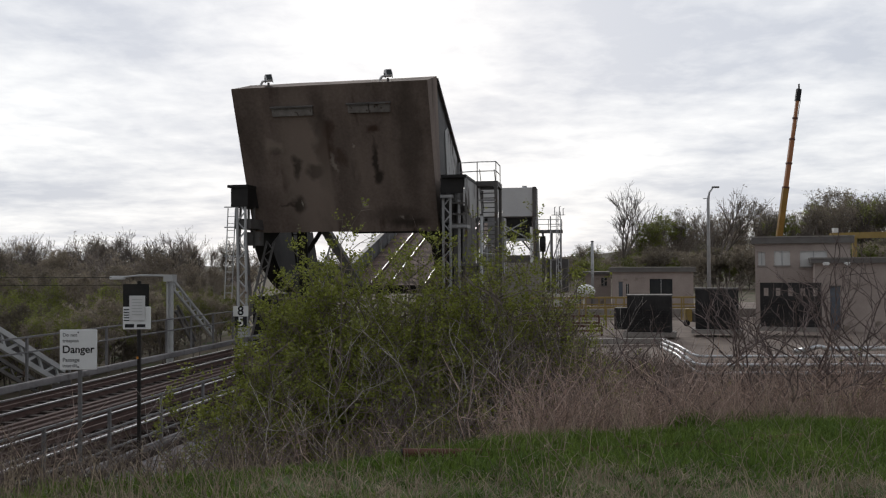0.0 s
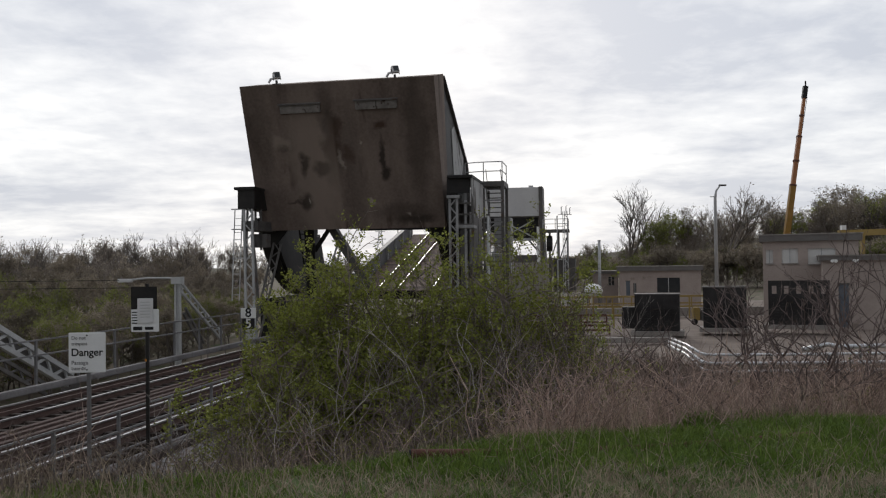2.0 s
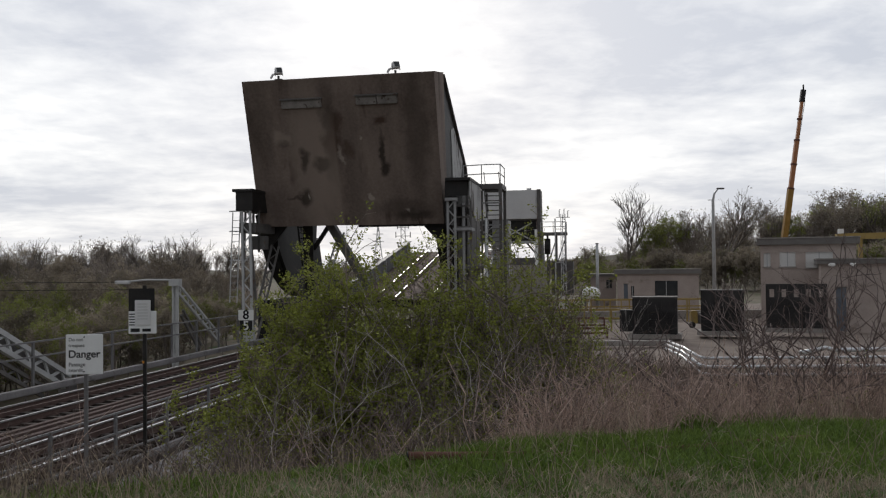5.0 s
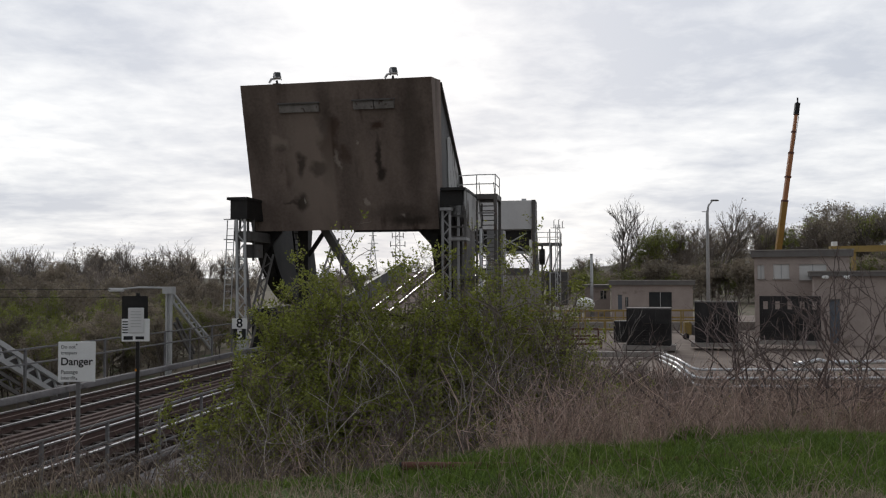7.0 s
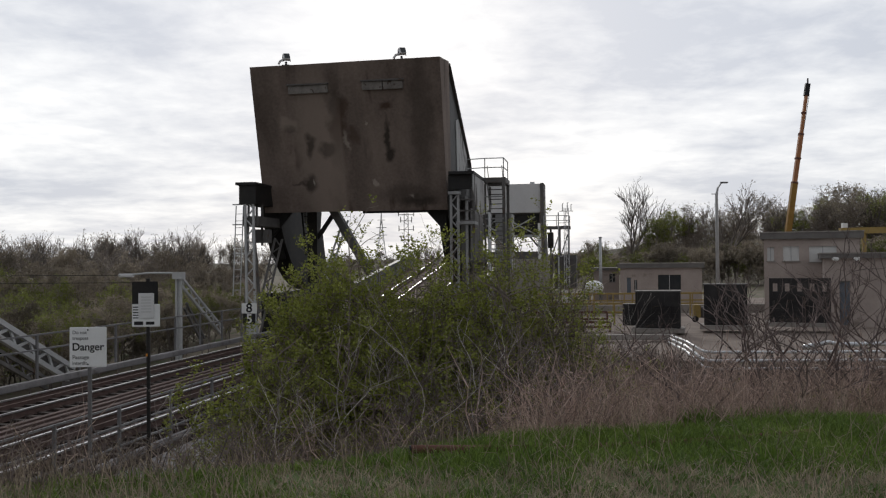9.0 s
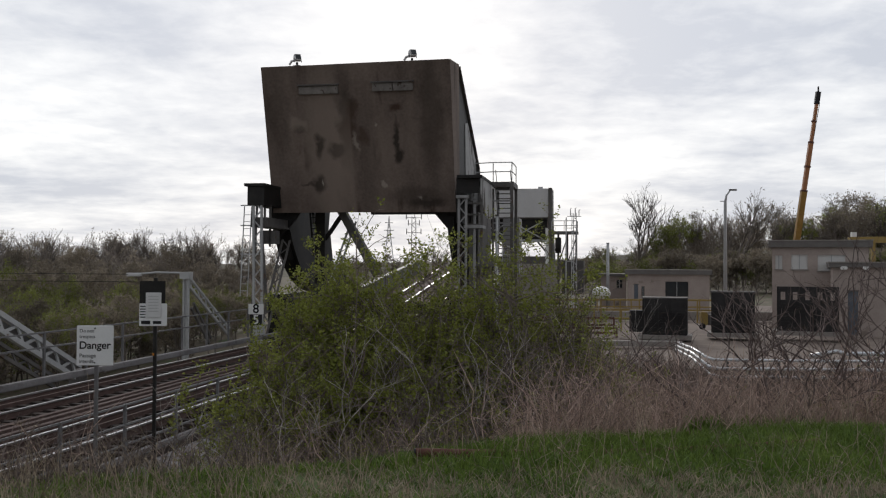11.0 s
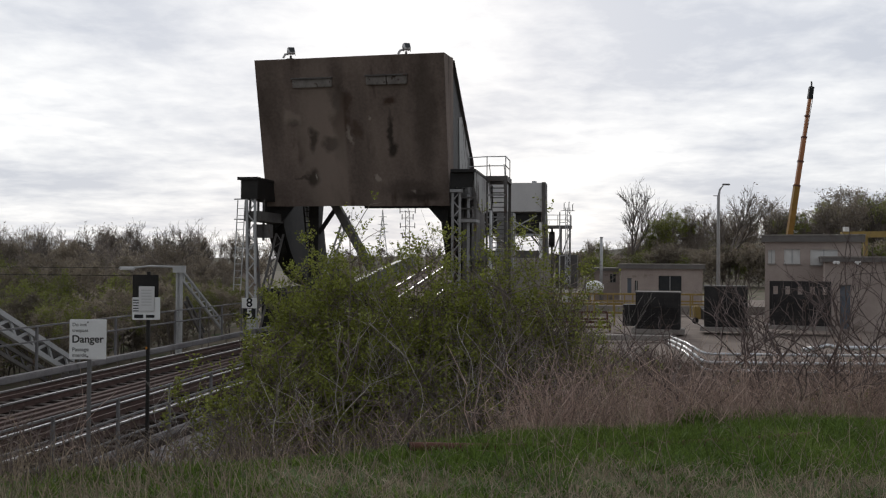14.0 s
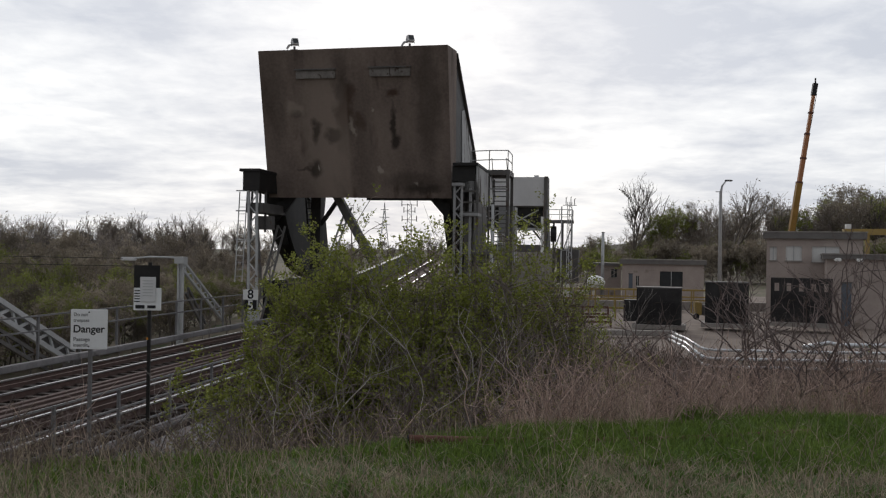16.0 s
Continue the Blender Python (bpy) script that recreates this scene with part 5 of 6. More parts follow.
# line of sight, distance, radius, top, stems, leaves, lowest leaves
for i, (px, d, r, ytop, stems, leaves, low) in enumerate((
        (372, 13.0, 0.5, 612, 14, 1000, 0.45), (444, 12.8, 0.6, 628, 40, 2400, 0.15), (514, 14.0, 0.5, 490, 46, 3800, 0.1), (535, 14.2, 0.75, 474, 60, 5200, 0.1),
        (585, 14.6, 1.1, 458, 80, 7800, 0.1), (640, 14.2, 1.3, 460, 85, 7600, 0.1), (700, 13.4, 1.2, 468, 95, 5600, 0.12), (775, 14.6, 1.3, 444, 110, 5000, 0.15),
        (845, 14.4, 1.2, 428, 120, 6400, 0.25), (920, 15.0, 1.1, 440, 110, 4800, 0.3), (975, 14.8, 0.8, 478, 80, 1500, 0.4), (600, 12.6, 1.4, 590, 95, 4000, 0.12),
        (800, 12.4, 1.4, 600, 110, 1500, 0.2), (520, 12.0, 1.0, 640, 70, 2600, 0.12), (940, 13.2, 1.3, 560, 100, 350, 0.3), (690, 12.0, 1.2, 650, 80, 1900, 0.12))):
    p = at(px, ytop, d)
    build_shrub("shrub", (p.x, d), r, p.z - ground_z(p.x, d) + 0.15, int(stems * 0.62), int(leaves * 5.0), GREEN, 100 + i, leaf=0.048, twigs=11, low=low, wood=LIMB_DARK if i % 2 else BARK)
for i, (px, d, r, ytop, stems, leaves) in enumerate(((985, 19.0, 1.4, 590, 50, 5000), (1045, 18.0, 1.2, 620, 45, 3600), (1015, 16.5, 1.0, 640, 40, 2200))):
    p = at(px, ytop, d)
    build_shrub("shrub", (p.x, d), r, p.z - ground_z(p.x, d) + 0.15, stems, leaves, "low leafing shrub among bare brush", 180 + i, leaf=0.06, twigs=9, thick=0.018, low=0.15, wood=LIMB_DARK)
# tall thin leafing shoots
for i, (px, d, ytop) in enumerate(((596, 13.4, 418), (575, 13.8, 440), (560, 13.6, 452), (628, 13.9, 455))):
    p = at(px, ytop, d)
    build_shrub("sapling", (p.x, d), 0.3, p.z - ground_z(p.x, d) + 0.25, 3, 620, "thin sapling with a few young leaves", 140 + i, leaf=0.052, twigs=10, thick=0.014, low=0.6)
# bare thicket
for i in range(26):
    rnd = random.Random(500 + i)
    px = 985 + 25 * i + rnd.uniform(-15, 15)
    d = rnd.uniform(11.2, 15.5)
    p = at(px, rnd.uniform(625, 705), d)
    build_shrub("bare_shrub", (p.x, d), rnd.uniform(0.7, 1.1), p.z - ground_z(p.x, d) + 0.2, 30, 380 if i % 5 == 0 else 0, BROWN, 520 + i, twigs=6, thick=0.011,
                wood=TWIG_BROWN, group="bare shrubs on the bank")


def sumac(px, d, ytop, seed, wood=None, r0=0.023, stems=2):
    """A crooked bare bush with thick limbs that curve upward and fork."""
    rnd = random.Random(seed)
    p = at(px, ytop, d)
    z0 = ground_z(p.x, d)
    h = p.z - z0
    pale = wood is PALE_BARK
    t = thing("sumac", Matrix.Translation((p.x, d, z0 - 0.1)), "crooked bare bush with pale forking limbs" if pale else "crooked bare bush with dark forking limbs", "shrub", "crooked bushes")
    geo = Geo()

    def grow(o, way, ln, r, depth):
        pts, curl = [o], rand_dir(rnd, 0.0, 0.6) * 0.07
        for k in range(5):
            way = (way + curl + rand_dir(rnd, -0.5, 0.6) * 0.33).normalized()
            pts.append(pts[-1] + way * ln / 5)
        geo.tube(pts, [r * (1 - 0.05 * k) for k in range(6)], 5 if depth < 3 else 4)
        if depth >= 2:
            for k in range(2):
                q = rnd.choice(pts[1:])
                e = q + (way + rand_dir(rnd, -0.3, 0.9)).normalized() * rnd.uniform(0.08, 0.28)
                geo.tube([q, q.lerp(e, 0.5) + rand_dir(rnd) * 0.02, e], [r * 0.5, r * 0.4, r * 0.2], 3)
        if depth < 4:
            turn = rand_dir(rnd, -0.2, 0.2).normalized()
            for sgn in (1, -1):
                nd = (way + turn * sgn * rnd.uniform(0.4, 0.85) + Vector((0, 0, 0.12))).normalized()
                grow(pts[-1], nd, ln * rnd.uniform(0.62, 0.9), r * rnd.uniform(0.64, 0.78), depth + 1)
            if rnd.random() < 0.25:
                grow(pts[3], (way + rand_dir(rnd, -0.1, 0.7) * 0.9).normalized(), ln * 0.55, r * 0.5, depth + 2)
    for k in range(stems):
        grow(Vector((rnd.uniform(-.2, .2), rnd.uniform(-.2, .2), 0)), Vector((rnd.uniform(-.6, .6), rnd.uniform(-.3, .3), 1)).normalized(), h * 0.36, r0 * rnd.uniform(0.75, 1.1), 0)
    geo.part("limbs_tangle", wood or SUMAC_BARK, t, kind="stuff")


for i, (px, d, y) in enumerate(((1020, 11.5, 545), (1110, 11.0, 540), (1200, 10.6, 530), (1300, 10.4, 510), (1385, 10.8, 490), (1455, 10.6, 440), (1535, 10.8, 430),
                                (1345, 11.0, 500), (1610, 10.8, 440))):
    sumac(px, d, y, 700 + i, r0=0.021)
for i, (px, d, y, r) in enumerate(((372, 9.9, 720, 0.009), (405, 10.2, 690, 0.013), (560, 10.8, 640, 0.014), (640, 10.9, 590, 0.017), (600, 11.3, 560, 0.014),
                                   (780, 11.4, 600, 0.014), (860, 11.6, 580, 0.014), (520, 11.0, 620, 0.012), (1180, 11.2, 560, 0.009), (1060, 11.4, 560, 0.011), (960, 11.8, 540, 0.012))):
    sumac(px, d, y, 730 + i, PALE_BARK, r * 0.75, 1)
for i, (px, d, y) in enumerate(((125, 9.2, 760), (55, 9.0, 735), (15, 9.4, 720))):
    sumac(px, d, y, 790 + i, LIMB_DARK, 0.008, 1)


# ---- grass and weeds on the bank ----
def lawn_edge(x):
    """Where the short grass gives way to brush, along the bank."""
    return 7.8 + (0.36 if x > 0 else 0.55) * x


def build_grass():
    rnd = random.Random(31)
    green, dry = Geo(), Geo()

    def blade(geo, x, y, h, w, lean):
        z = ground_z(x, y) + 0.01
        a = rnd.uniform(0, 6.283)
        s = Vector((math.cos(a), math.sin(a), 0)) * w
        l1 = Vector((rnd.gauss(0, 1), rnd.gauss(0, 1), 0)) * lean * h
        o = Vector((x, y, z))
        m, e = o + Vector((0, 0, h * 0.6)) + l1 * 0.35, o + Vector((0, 0, h * 0.95)) + l1
        geo.quad(o - s, o + s, m + s * 0.7, m - s * 0.7)
        geo.quad(m - s * 0.7, m + s * 0.7, e)
    for i in range(80000):
        y = 4.2 + 4.6 * rnd.random()
        x = rnd.uniform(-0.56, 0.62) * y
        y2 = y + 0.10 * x
        if y2 > lawn_edge(x) + rnd.uniform(-0.1, 0.35):
            continue
        n1 = noise.noise(Vector((x * 0.55, y * 0.9, 3.1)))
        n2 = noise.noise(Vector((x * 1.9, y * 2.2, 7.7)))
        dens = 0.5 + 0.85 * n1 + 0.5 * n2 + 0.5 * (y - 6.5) - (0.55 if x < -0.3 * y else 0.0)
        if rnd.random() > dens:
            if rnd.random() < 0.35:
                blade(dry, x, y2, rnd.uniform(0.04, 0.13), 0.004, 0.8)
            continue
        hh = rnd.uniform(0.035, 0.11) * (1.0 + 0.5 * n1) * (1.25 if y > 7.4 else 1)
        blade(green, x, y2, hh, 0.0055, 0.5)
    g = green.part("grass", GRASS, kind="stuff")
    tagged(g, "short bright green spring grass on the bank", "grass")
    # straw and tall dry stems
    for i in range(8500):
        y = rnd.uniform(5.5, 11.5)
        x = rnd.uniform(-0.56, 0.62) * y
        if not -0.5 < y - 7.6 - 0.36 * x < 2.6 or (x < -1 and rnd.random() < 0.6):
            continue
        k = noise.noise(Vector((x * 0.6, y * 0.8, 9.0))) + (0.25 if x > 1.5 else 0.0)
        if k > rnd.uniform(-0.3, 0.5):
            blade(dry, x, y + 0.1 * x, rnd.uniform(0.12, 0.5) * (1.3 if x > 1.5 else 0.8), 0.0035, 0.28)
    for i in range(330):
        y = rnd.uniform(4.6, 7.4)
        x = rnd.uniform(-0.54, 0.6) * y
        blade(dry, x, y + 0.1 * x, rnd.uniform(0.15, 0.55), 0.0026, 0.6)
    for i in range(900):
        y = rnd.uniform(5.6, 8.4)
        x = rnd.uniform(-0.58, -0.2) * y
        if rnd.random() < 1.25 - 1.9 * (x / y + 0.58) + noise.noise(Vector((x, y, 2.0))):
            blade(dry, x, y + 0.1 * x, rnd.uniform(0.08, 0.42), 0.003, 0.45)
    w = dry.part("dry_stems", STRAW, kind="stuff")
    tagged(w, "dry straw-coloured weed stems in the grass", "weeds")
    # brush on the slope
    tall = Geo()
    for i in range(9500):
        y = rnd.uniform(6.6, 16)
        x = rnd.uniform(0.06, 0.62) * y if rnd.random() < 0.9 else rnd.uniform(-0.55, 0.08) * y
        if y + 0.1 * x < lawn_edge(x) + rnd.uniform(-0.25, 0.4) or (x < -0.22 * y and rnd.random() < 0.75):
            continue
        a = Vector((x, y + 0.1 * x, ground_z(x, y + 0.1 * x)))
        h = rnd.uniform(0.25, 1.0) * (0.8 if x < 0 else 1.0)
        d = Vector((rnd.gauss(0, .42), rnd.gauss(0, .42), 1)) * h
        pts = [a, a + d * 0.35 + rand_dir(rnd) * 0.07 * h, a + d * 0.7 + rand_dir(rnd) * 0.12 * h, a + d + rand_dir(rnd) * 0.16 * h]
        r = rnd.uniform(0.002, 0.0065)
        tall.tube(pts, [r, r * 0.85, r * 0.6, r * 0.3], 3)
        for k in range(2):
            q = pts[1 + k] + rand_dir(rnd) * 0.01
            e = q + rand_dir(rnd, -0.2, 1).normalized() * rnd.uniform(0.1, 0.35) * (0.4 + h)
            tall.tube([pts[1 + k], (q + e) * 0.5 + rand_dir(rnd) * 0.04, e], [r * 0.6, r * 0.45, r * 0.2], 3)
    # pale branching weeds with seed heads, in the short grass
    weeds = Geo()
    for i in range(170):
        y = rnd.uniform(5.2, 8.0)
        x = rnd.uniform(-0.56, 0.6) * y
        o = Vector((x, y + 0.1 * x, ground_z(x, y + 0.1 * x)))
        h = rnd.uniform(0.15, 0.6)
        way = Vector((rnd.gauss(0, 0.45), rnd.gauss(0, 0.3), 1)) * h
        pts = [o, o + way * 0.4 + rand_dir(rnd) * 0.05 * h, o + way * 0.75 + rand_dir(rnd) * 0.1 * h, o + way]
        weeds.tube(pts, [0.0032, 0.0028, 0.0022, 0.0012], 3)
        for k in range(rnd.randint(1, 5)):
            q = pts[rnd.randint(1, 2)].lerp(pts[3], rnd.random() * 0.6)
            e = q + rand_dir(rnd, 0.0, 1.2).normalized() * rnd.uniform(0.04, 0.16)
            weeds.tube([q, e], [0.0018, 0.001], 3)
            if k % 2:
                for j in range(4):
                    c = e + rand_dir(rnd) * 0.008
                    weeds.quad(c, c + rand_dir(rnd) * 0.012, c + rand_dir(rnd) * 0.012)
    tagged(weeds.part("weed_stalks", STRAW, kind="stuff"), "pale dry weed stalks with small seed heads", "weeds")
    b = tall.part("dry_brush", TWIG_BROWN, kind="stuff")
    tagged(b, "dry brown brush and weed stalks on the slope", "brush")
    # dark tangled stalks along the edge of the short grass
    tangle = Geo()
    for i in range(1500):
        y = rnd.uniform(5.6, 9.6)
        x = rnd.uniform(-0.54, 0.03) * y
        if not -0.1 < y + 0.1 * x - lawn_edge(x) < 1.3:
            continue
        a = Vector((x, y + 0.1 * x, ground_z(x, y + 0.1 * x)))
        h = rnd.uniform(0.12, 0.55)
        way = Vector((rnd.gauss(0, .6), rnd.gauss(0, .4), 1)) * h
        r = rnd.uniform(0.002, 0.006)
        tangle.tube([a, a + way * 0.5 + rand_dir(rnd) * 0.12 * h, a + way], [r, r * 0.8, r * 0.4], 3)
        for q in range(2):
            o = a + way * rnd.uniform(0.3, 0.9)
            tangle.tube([o, o + rand_dir(rnd, -0.3, 1).normalized() * rnd.uniform(0.06, 0.25)], [r * 0.6, r * 0.3], 3)
    tagged(tangle.part("weed_tangle", LIMB_DARK, kind="stuff"), "dark tangled dead stalks along the grass edge", "weeds")
    # bare brush in the dip before the yard
    far = Geo()
    for i in range(7500):
        y = rnd.uniform(16, 34)
        k = rnd.uniform(0.07, 0.56)
        x = k * y
        h = (rnd.uniform(0.8, 2.1) if k < 0.25 else rnd.uniform(0.5, 1.25)) * (0.85 + 0.5 * noise.noise(Vector((x * 0.4, y * 0.4, 5))))
        a = Vector((x, y, ground_z(x, y)))
        way = Vector((rnd.gauss(0, .45), rnd.gauss(0, .4), 1)) * h
        r = rnd.uniform(0.008, 0.022)
        far.tube([a, a + way * 0.5 + rand_dir(rnd) * 0.1 * h, a + way], [r, r * 0.8, r * 0.4], 3)
        for q in range(3):
            o = a + way * rnd.uniform(0.3, 0.9)
            far.tube([o, o + rand_dir(rnd, -0.1, 1).normalized() * rnd.uniform(0.15, 0.5)], [r * 0.6, r * 0.3], 3)
    tagged(far.part("brush_thicket", BRUSH_DARK, kind="stuff"), "bare brown brush in the dip before the yard", "brush")
    # thicker tufts in the short grass
    tufts = Geo()
    for i in range(420):
        y = rnd.uniform(4.3, 8.6)
        x = rnd.uniform(-0.55, 0.6) * y
        if y + 0.1 * x > lawn_edge(x):
            continue
        for k in range(rnd.randint(10, 34)):
            blade(tufts, x + rnd.gauss(0, 0.05), y + 0.1 * x + rnd.gauss(0, 0.05), rnd.uniform(0.04, 0.105), 0.005, 0.8)
    tagged(tufts.part("grass_tufts", GRASS_DARK, kind="stuff"), "darker green tufts of grass on the bank", "grass")
    # a lusher tuft
    for i, (px, d, n, r) in enumerate(((1330, 9.6, 900, 0.42), (1215, 9.0, 320, 0.2), (1265, 9.4, 300, 0.2))):
        tuft = Geo()
        c = at(px, 800, d)
        for k in range(n):
            blade(tuft, c.x + rnd.gauss(0, r * .5), d + rnd.gauss(0, .15), rnd.uniform(0.15, 0.32), 0.009, 0.35)
        o = tuft.part("weed_clump", GRASS, kind="stuff")
        tagged(o, "lush green clump of weeds in the grass", "weeds")


build_grass()


def build_rusty_pipe():
    bm = bmesh.new()
    a, b = at(712, 797, 7.3), at(1420, 775, 8.0)
    a.z, b.z = ground_z(a.x, a.y) + 0.09, ground_z(b.x, b.y) + 0.05
    pts = [a.lerp(b, k / 8) + Vector((0, 0, -0.05 * math.sin(math.pi * k / 8))) for k in range(9)]
    tube(bm, pts, 0.036, 10)
    o = part("rusty_pipe", bm, RUST, smooth=True)
    tagged(o, "rusty red-brown steel pipe lying in the grass", "pipe")
    part("pipe_end", tube(bmesh.new(), [a - (b - a).normalized() * 0.01, a + (b - a).normalized() * 0.012], 0.034, 10), INK, o)


build_rusty_pipe()


# ---- woods ----
def build_tree(name, h, seed, label, leaves=900, mat=None, wide=0.6, fork=False, leaf=0.013, kids=(9, 6, 5, 2), low=0.3):
    """A trunk with limbs that reach upward, down to fine twigs; leaves sit on the twigs."""
    rnd = random.Random(seed)
    t = thing(name, pose(0, -400 - seed * 20, -60), label, "tree", "trees of the woods")
    geo, tips = Geo(), []

    def grow(p, way, length, r, depth):
        n = (5, 4, 3, 1, 1)[depth]
        pts = [p]
        for k in range(n):
            way = (way + rand_dir(rnd, -0.6, 0.9) * (0.08 if depth == 0 else 0.2)).normalized()
            pts.append(pts[-1] + way * length / n)
        geo.tube(pts, [max(r * (1 - 0.6 * k / n), 0.015) for k in range(n + 1)], 5 if depth == 0 else 3)
        if depth > 1:
            tips.append(pts[-1])
        if depth >= len(kids):
            return
        for k in range(3 if fork and depth == 0 else kids[depth]):
            lo = 0.8 if fork and depth == 0 else (low, 0.25, 0.2, 0.2)[depth]
            u = rnd.uniform(lo, 1.0) * n
            i0 = min(n - 1, int(u))
            q = pts[i0].lerp(pts[i0 + 1], u - i0)
            side = rand_dir(rnd, -0.2, 0.3).normalized()
            nd = (way * 0.75 + side * wide * rnd.uniform(0.6, 1.3) + Vector((0, 0, 0.25))).normalized()
            ln = length * (1.5 if fork and depth == 0 else rnd.uniform(0.42, 0.66) * (1.25 - 0.5 * u / n if depth == 0 else 1))
            grow(q, nd, ln, r * (0.72 if fork and depth == 0 else 0.46), depth + 1)
    grow(Vector((0, 0, 0)), Vector((rnd.uniform(-.1, .1), rnd.uniform(-.1, .1), 1)).normalized(), h * (0.34 if fork else 0.72), h * (0.021 if fork else 0.014), 0)
    geo.part("trunk", BARK_FAR, t)
    if leaves:
        lg = Geo()
        for i in range(leaves):
            p = rnd.choice(tips) + Vector((rnd.gauss(0, 1), rnd.gauss(0, 1), rnd.gauss(0, 1))) * h * 0.018
            d = rand_dir(rnd).normalized() * h * leaf * rnd.uniform(.5, 1.4)
            s = d.cross(rand_dir(rnd)).normalized() * d.length * 0.8
            lg.quad(p - d, p + s, p + d)
        lg.part("crown", mat or LEAF_FAR, t, kind="stuff")
    return t


def scatter_woods():
    rnd = random.Random(77)
    kinds = [build_tree("tree", 10, 1, "half-bare spring tree with thin grey twigs", 1400, BUD_FAR, wide=0.5),
             build_tree("tree", 10, 2, "spring tree with fresh green leaves", 3000, wide=0.6, kids=(8, 5, 4)),
             build_tree("tree", 10, 3, "bare brown tree with fine twigs", 0, wide=0.5, kids=(10, 6, 5, 3)),
             build_tree("tree", 10, 4, "spring tree with brownish budding leaves", 2200, BUD_FAR, wide=0.5, kids=(9, 5, 4)),
             build_tree("tree", 10, 5, "dense budding understorey tree", 3600, BUD_FAR, wide=0.8, kids=(9, 5, 4)),
             build_tree("tree", 10, 6, "tall bare tree with spreading grey limbs", 0, wide=0.55, fork=True, kids=(3, 8, 6, 3)),
             build_tree("tree", 10, 7, "tall bare tree with forked grey limbs", 300, BUD_FAR, wide=0.6, fork=True, kids=(3, 7, 6, 3)),
             build_tree("tree", 10, 8, "slender budding tree with upright limbs", 1600, BUD_FAR, wide=0.36),
             build_tree("thicket", 10, 9, "low budding brown thicket", 4200, BUD_FAR, wide=1.5, leaf=0.02, kids=(14, 7, 3), low=0.05),
             build_tree("thicket", 10, 10, "low thicket with fresh green leaves", 4200, wide=1.5, leaf=0.02, kids=(14, 7, 3), low=0.05)]

    tops = [max(v.co.z for v in k.children[0].data.vertices) for k in kinds]

    def plant(k, px, ytop, d):
        if 387 < px < 427 and ytop < 505 and d < 118:
            return None
        p = at(px, ytop, d)
        z = ground_z(p.x, d)
        s = max(0.3, (p.z - z) / tops[k])
        o = copy_thing(kinds[k], Matrix.Translation((p.x, d, z - 0.2)) @ pose(0, 0, 0, 0, 0, rnd.uniform(0, 360)) @ Matrix.Diagonal((s, s, s, 1)))
        return o
    # left woods: bare crowns at the back, denser and lower in front
    for i in range(34):
        plant(rnd.choice((0, 2, 3, 7, 2)), -140 + 18 * i + rnd.uniform(-12, 12), rnd.uniform(404, 440), rnd.uniform(104, 124))
    for i in range(36):
        plant(rnd.choice((1, 3, 4, 3, 7)), -140 + 16.5 * i + rnd.uniform(-12, 12), rnd.uniform(436, 474), rnd.uniform(80, 100))
    for i in range(34):
        plant(rnd.choice((3, 1, 1, 4, 1)), -120 + 17 * i + rnd.uniform(-12, 12), rnd.uniform(456, 506), rnd.uniform(60, 80))
    for i in range(32):
        plant(rnd.choice((4, 1, 4, 1)), -140 + 17 * i + rnd.uniform(-12, 12), rnd.uniform(500, 560), rnd.uniform(46, 58))
    for i in range(22):
        plant(rnd.choice((2, 5, 6, 5)), -60 + 21 * i + rnd.uniform(-9, 9), rnd.uniform(396, 436), rnd.uniform(84, 108))
    for i in range(40):
        plant(rnd.choice((8, 8, 9)), -140 + 14.5 * i + rnd.uniform(-10, 10), rnd.uniform(528, 580), rnd.uniform(48, 64))
    for i in range(34):
        plant(rnd.choice((8, 8, 9)), -140 + 17 * i + rnd.uniform(-10, 10), rnd.uniform(480, 520), rnd.uniform(84, 104))
    # right woods on the far bank
    def ridge(px):
        for (a, ya), (b, yb) in zip(RIDGE, RIDGE[1:]):
            if a <= px <= b:
                return ya + (yb - ya) * (px - a) / (b - a)
        return 345
    for i in range(80):
        px = 1010 + 9 * i + rnd.uniform(-8, 8)
        plant(rnd.choice((0, 2, 3, 7, 6, 0, 1)), px, ridge(px) + rnd.uniform(-6, 26), rnd.uniform(185, 220))
    for i in range(60):
        px = 1005 + 11.5 * i + rnd.uniform(-8, 8)
        plant(rnd.choice((4, 3, 4, 1)), px, ridge(px) * 0.4 + 292 + rnd.uniform(-14, 20), rnd.uniform(160, 180))
    for i in range(52):
        px = 1000 + 13 * i + rnd.uniform(-8, 8)
        plant(rnd.choice((8, 8, 9)), px, ridge(px) * 0.25 + 345 + rnd.uniform(-12, 14), rnd.uniform(140, 158))
    plant(5, 1104, 322, 175)
    plant(6, 1262, 325, 170)
    for px, y in ((1165, 368), (1180, 376), (1145, 392), (1205, 360), (1218, 372)):
        plant(1 if px < 1190 else 0, px, y, 172)
    # far low woods seen under the bridge
    for i in range(26):
        px = 560 + 19 * i + rnd.uniform(-8, 8)
        plant(rnd.choice((4, 3, 0)), px, rnd.uniform(446, 458), rnd.uniform(260, 300))
    for i in range(44):
        px = 540 + 12 * i + rnd.uniform(-8, 8)
        plant(rnd.choice((4, 3, 4, 1)), px, rnd.uniform(458, 470), rnd.uniform(150, 190))
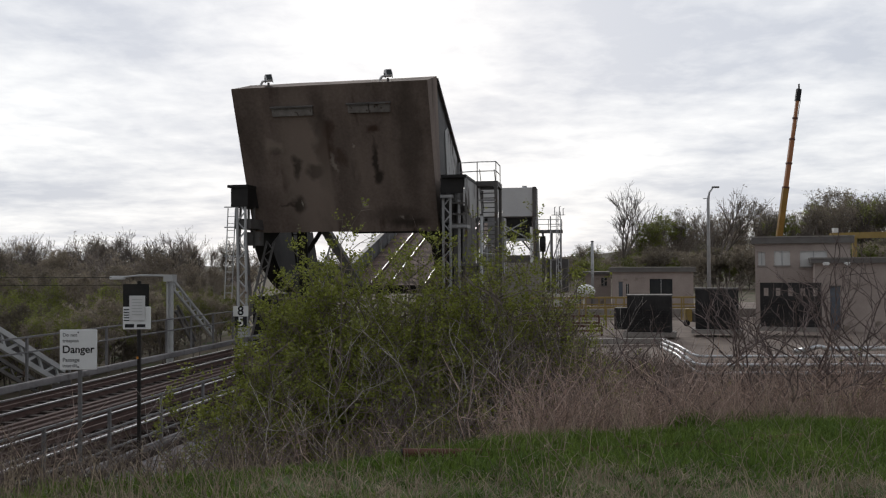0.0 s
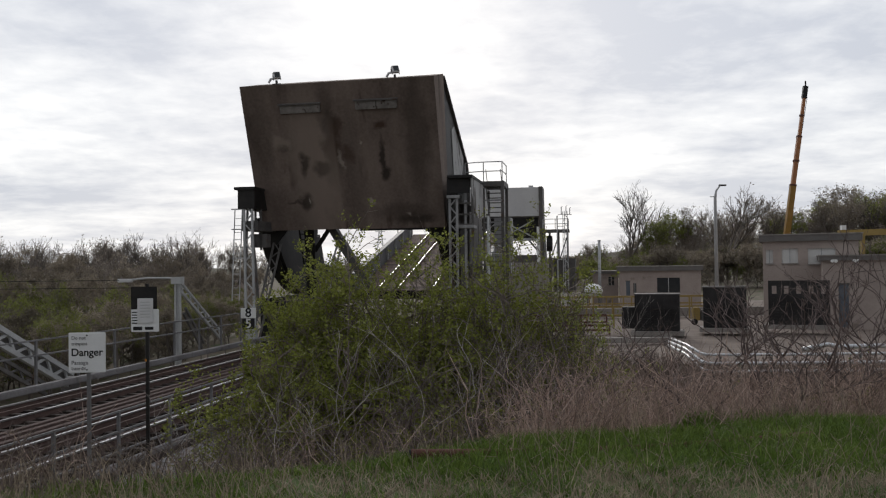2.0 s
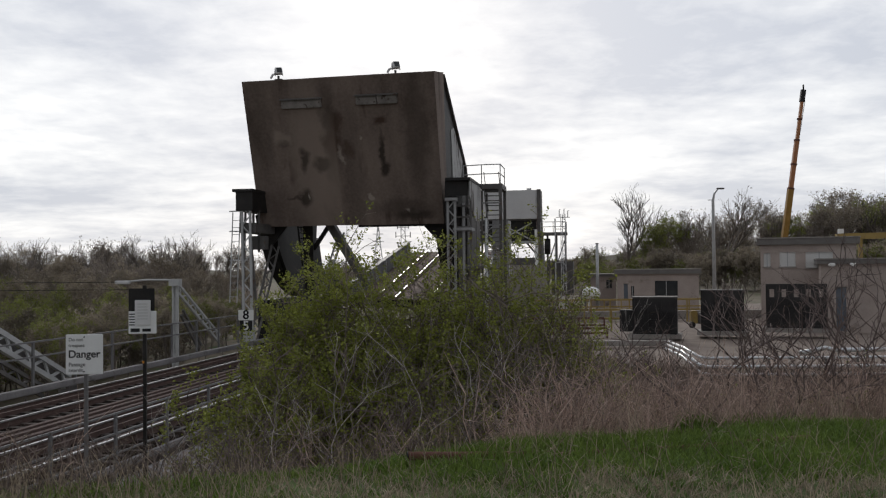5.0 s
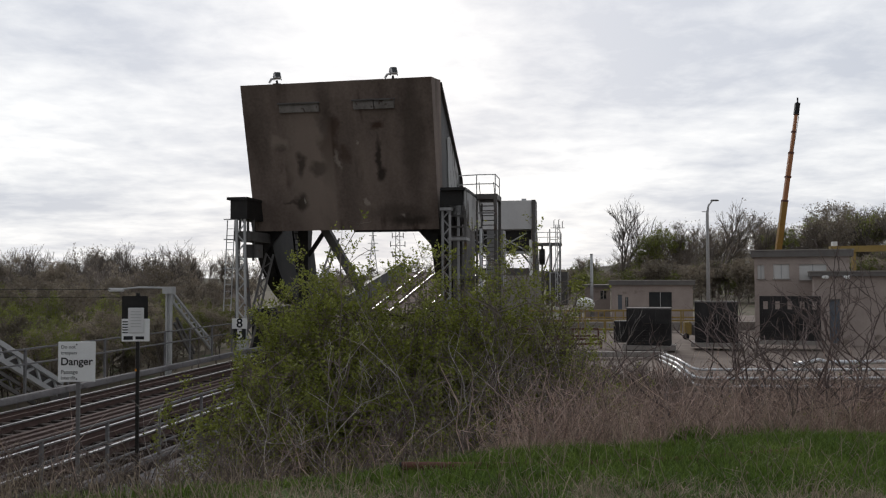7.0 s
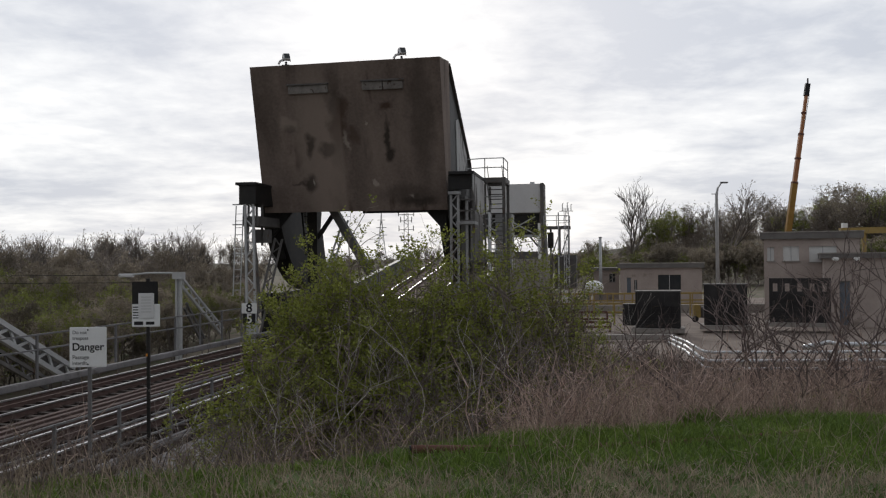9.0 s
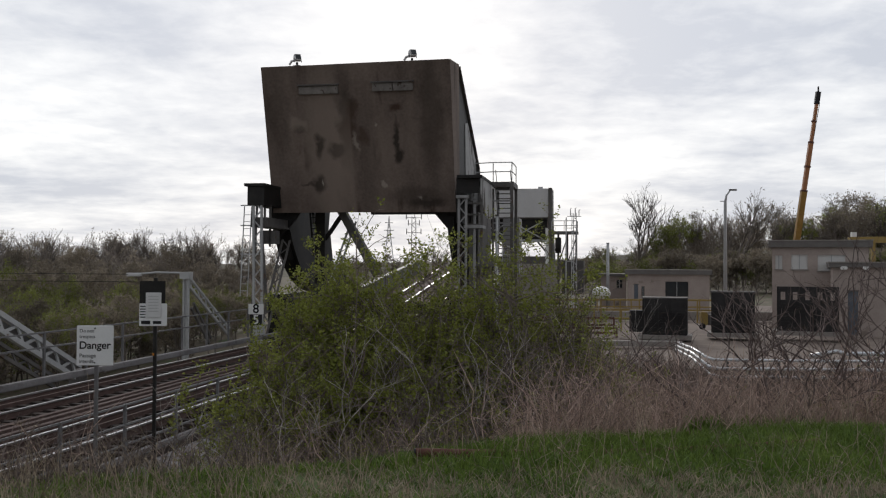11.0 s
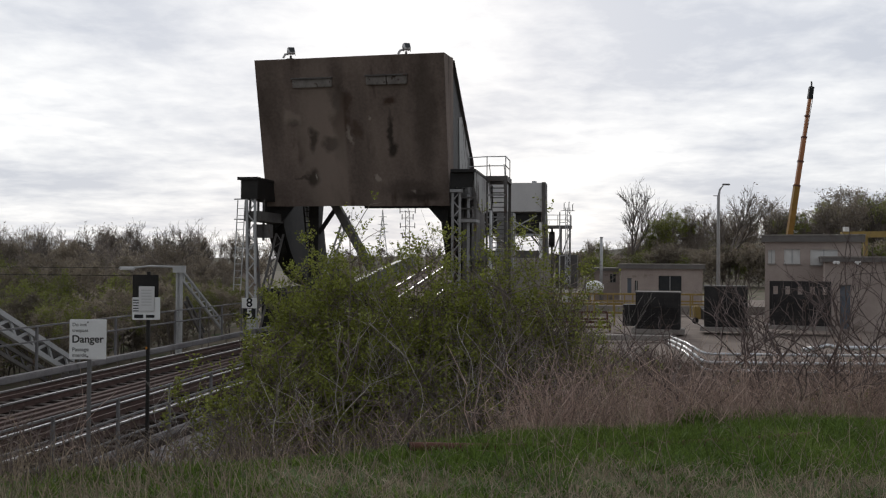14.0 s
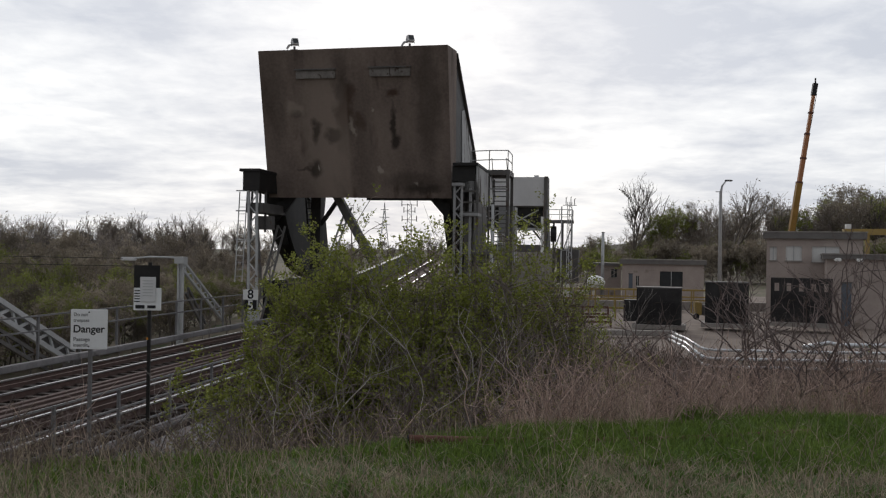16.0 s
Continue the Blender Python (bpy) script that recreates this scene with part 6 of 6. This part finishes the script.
    plant(2, 742, 430, 240); plant(2, 722, 440, 240); plant(5, 760, 436, 240)
    for k in kinds:
        for o in (*k.children_recursive, k):
            bpy.data.objects.remove(o)


RIDGE = [(1000, 438), (1075, 425), (1120, 405), (1160, 372), (1230, 385), (1290, 360), (1350, 345), (1420, 352), (1480, 326), (1568, 338), (1750, 345)]
scatter_woods()


def build_hills():
    """Wooded rising ground behind the trees."""
    for name, d, pts, lab in (("backdrop_hill", 330, [(-900, 462), (-300, 458), (0, 460), (200, 462), (420, 474), (560, 468), (760, 464), (1000, 456), (1090, 446), (1200, 436), (1350, 424), (1500, 415), (1700, 412), (2400, 415)], "brown wooded hillside in the distance"),):
        bm = bmesh.new()
        rows = []
        for k, (f, dd) in enumerate(((0.0, -70), (0.55, -40), (0.9, -12), (1.0, 0), (0.8, 60))):
            row = []
            for j in range(len(pts) - 1):
                for q in range(8):
                    u = q / 8
                    px, py = pts[j][0] + (pts[j + 1][0] - pts[j][0]) * u, pts[j][1] + (pts[j + 1][1] - pts[j][1]) * u
                    p = at(px, py, d)
                    row.append(bm.verts.new((p.x, d + dd, -1 + (p.z + 1) * f + (noise.noise(Vector((px * 0.03, k, 0))) * 1.2 if f > 0.5 else 0))))
            rows.append(row)
        for a, b in zip(rows, rows[1:]):
            for i in range(len(a) - 1):
                bm.faces.new((a[i], a[i + 1], b[i + 1], b[i]))
        tagged(part(name, bm, HILL, smooth=True), lab, "hill", kind="structure")


build_hills()


# ---- ties, last ----
def build_ties():
    bed = bpy.data.objects["track_bed"]
    me = mesh_of("tie", bevel(box(bmesh.new(), (0, 0, 0), (2.6, 0.24, 0.16)), 0.02), TIMBER)
    for i in range(85):
        for x in (-2.085, 2.085):
            o = new("tie", me)
            o.parent = bed
            o.matrix_basis = pose(x + random.uniform(-.05, .05), -52 + 0.55 * i + random.uniform(-.03, .03), -0.235, 0, 0, random.uniform(-1, 1))


build_ties()


def motions():
    walk(leaf, [(t, leaf_pose(d)) for t, d in LIFT])


motions()
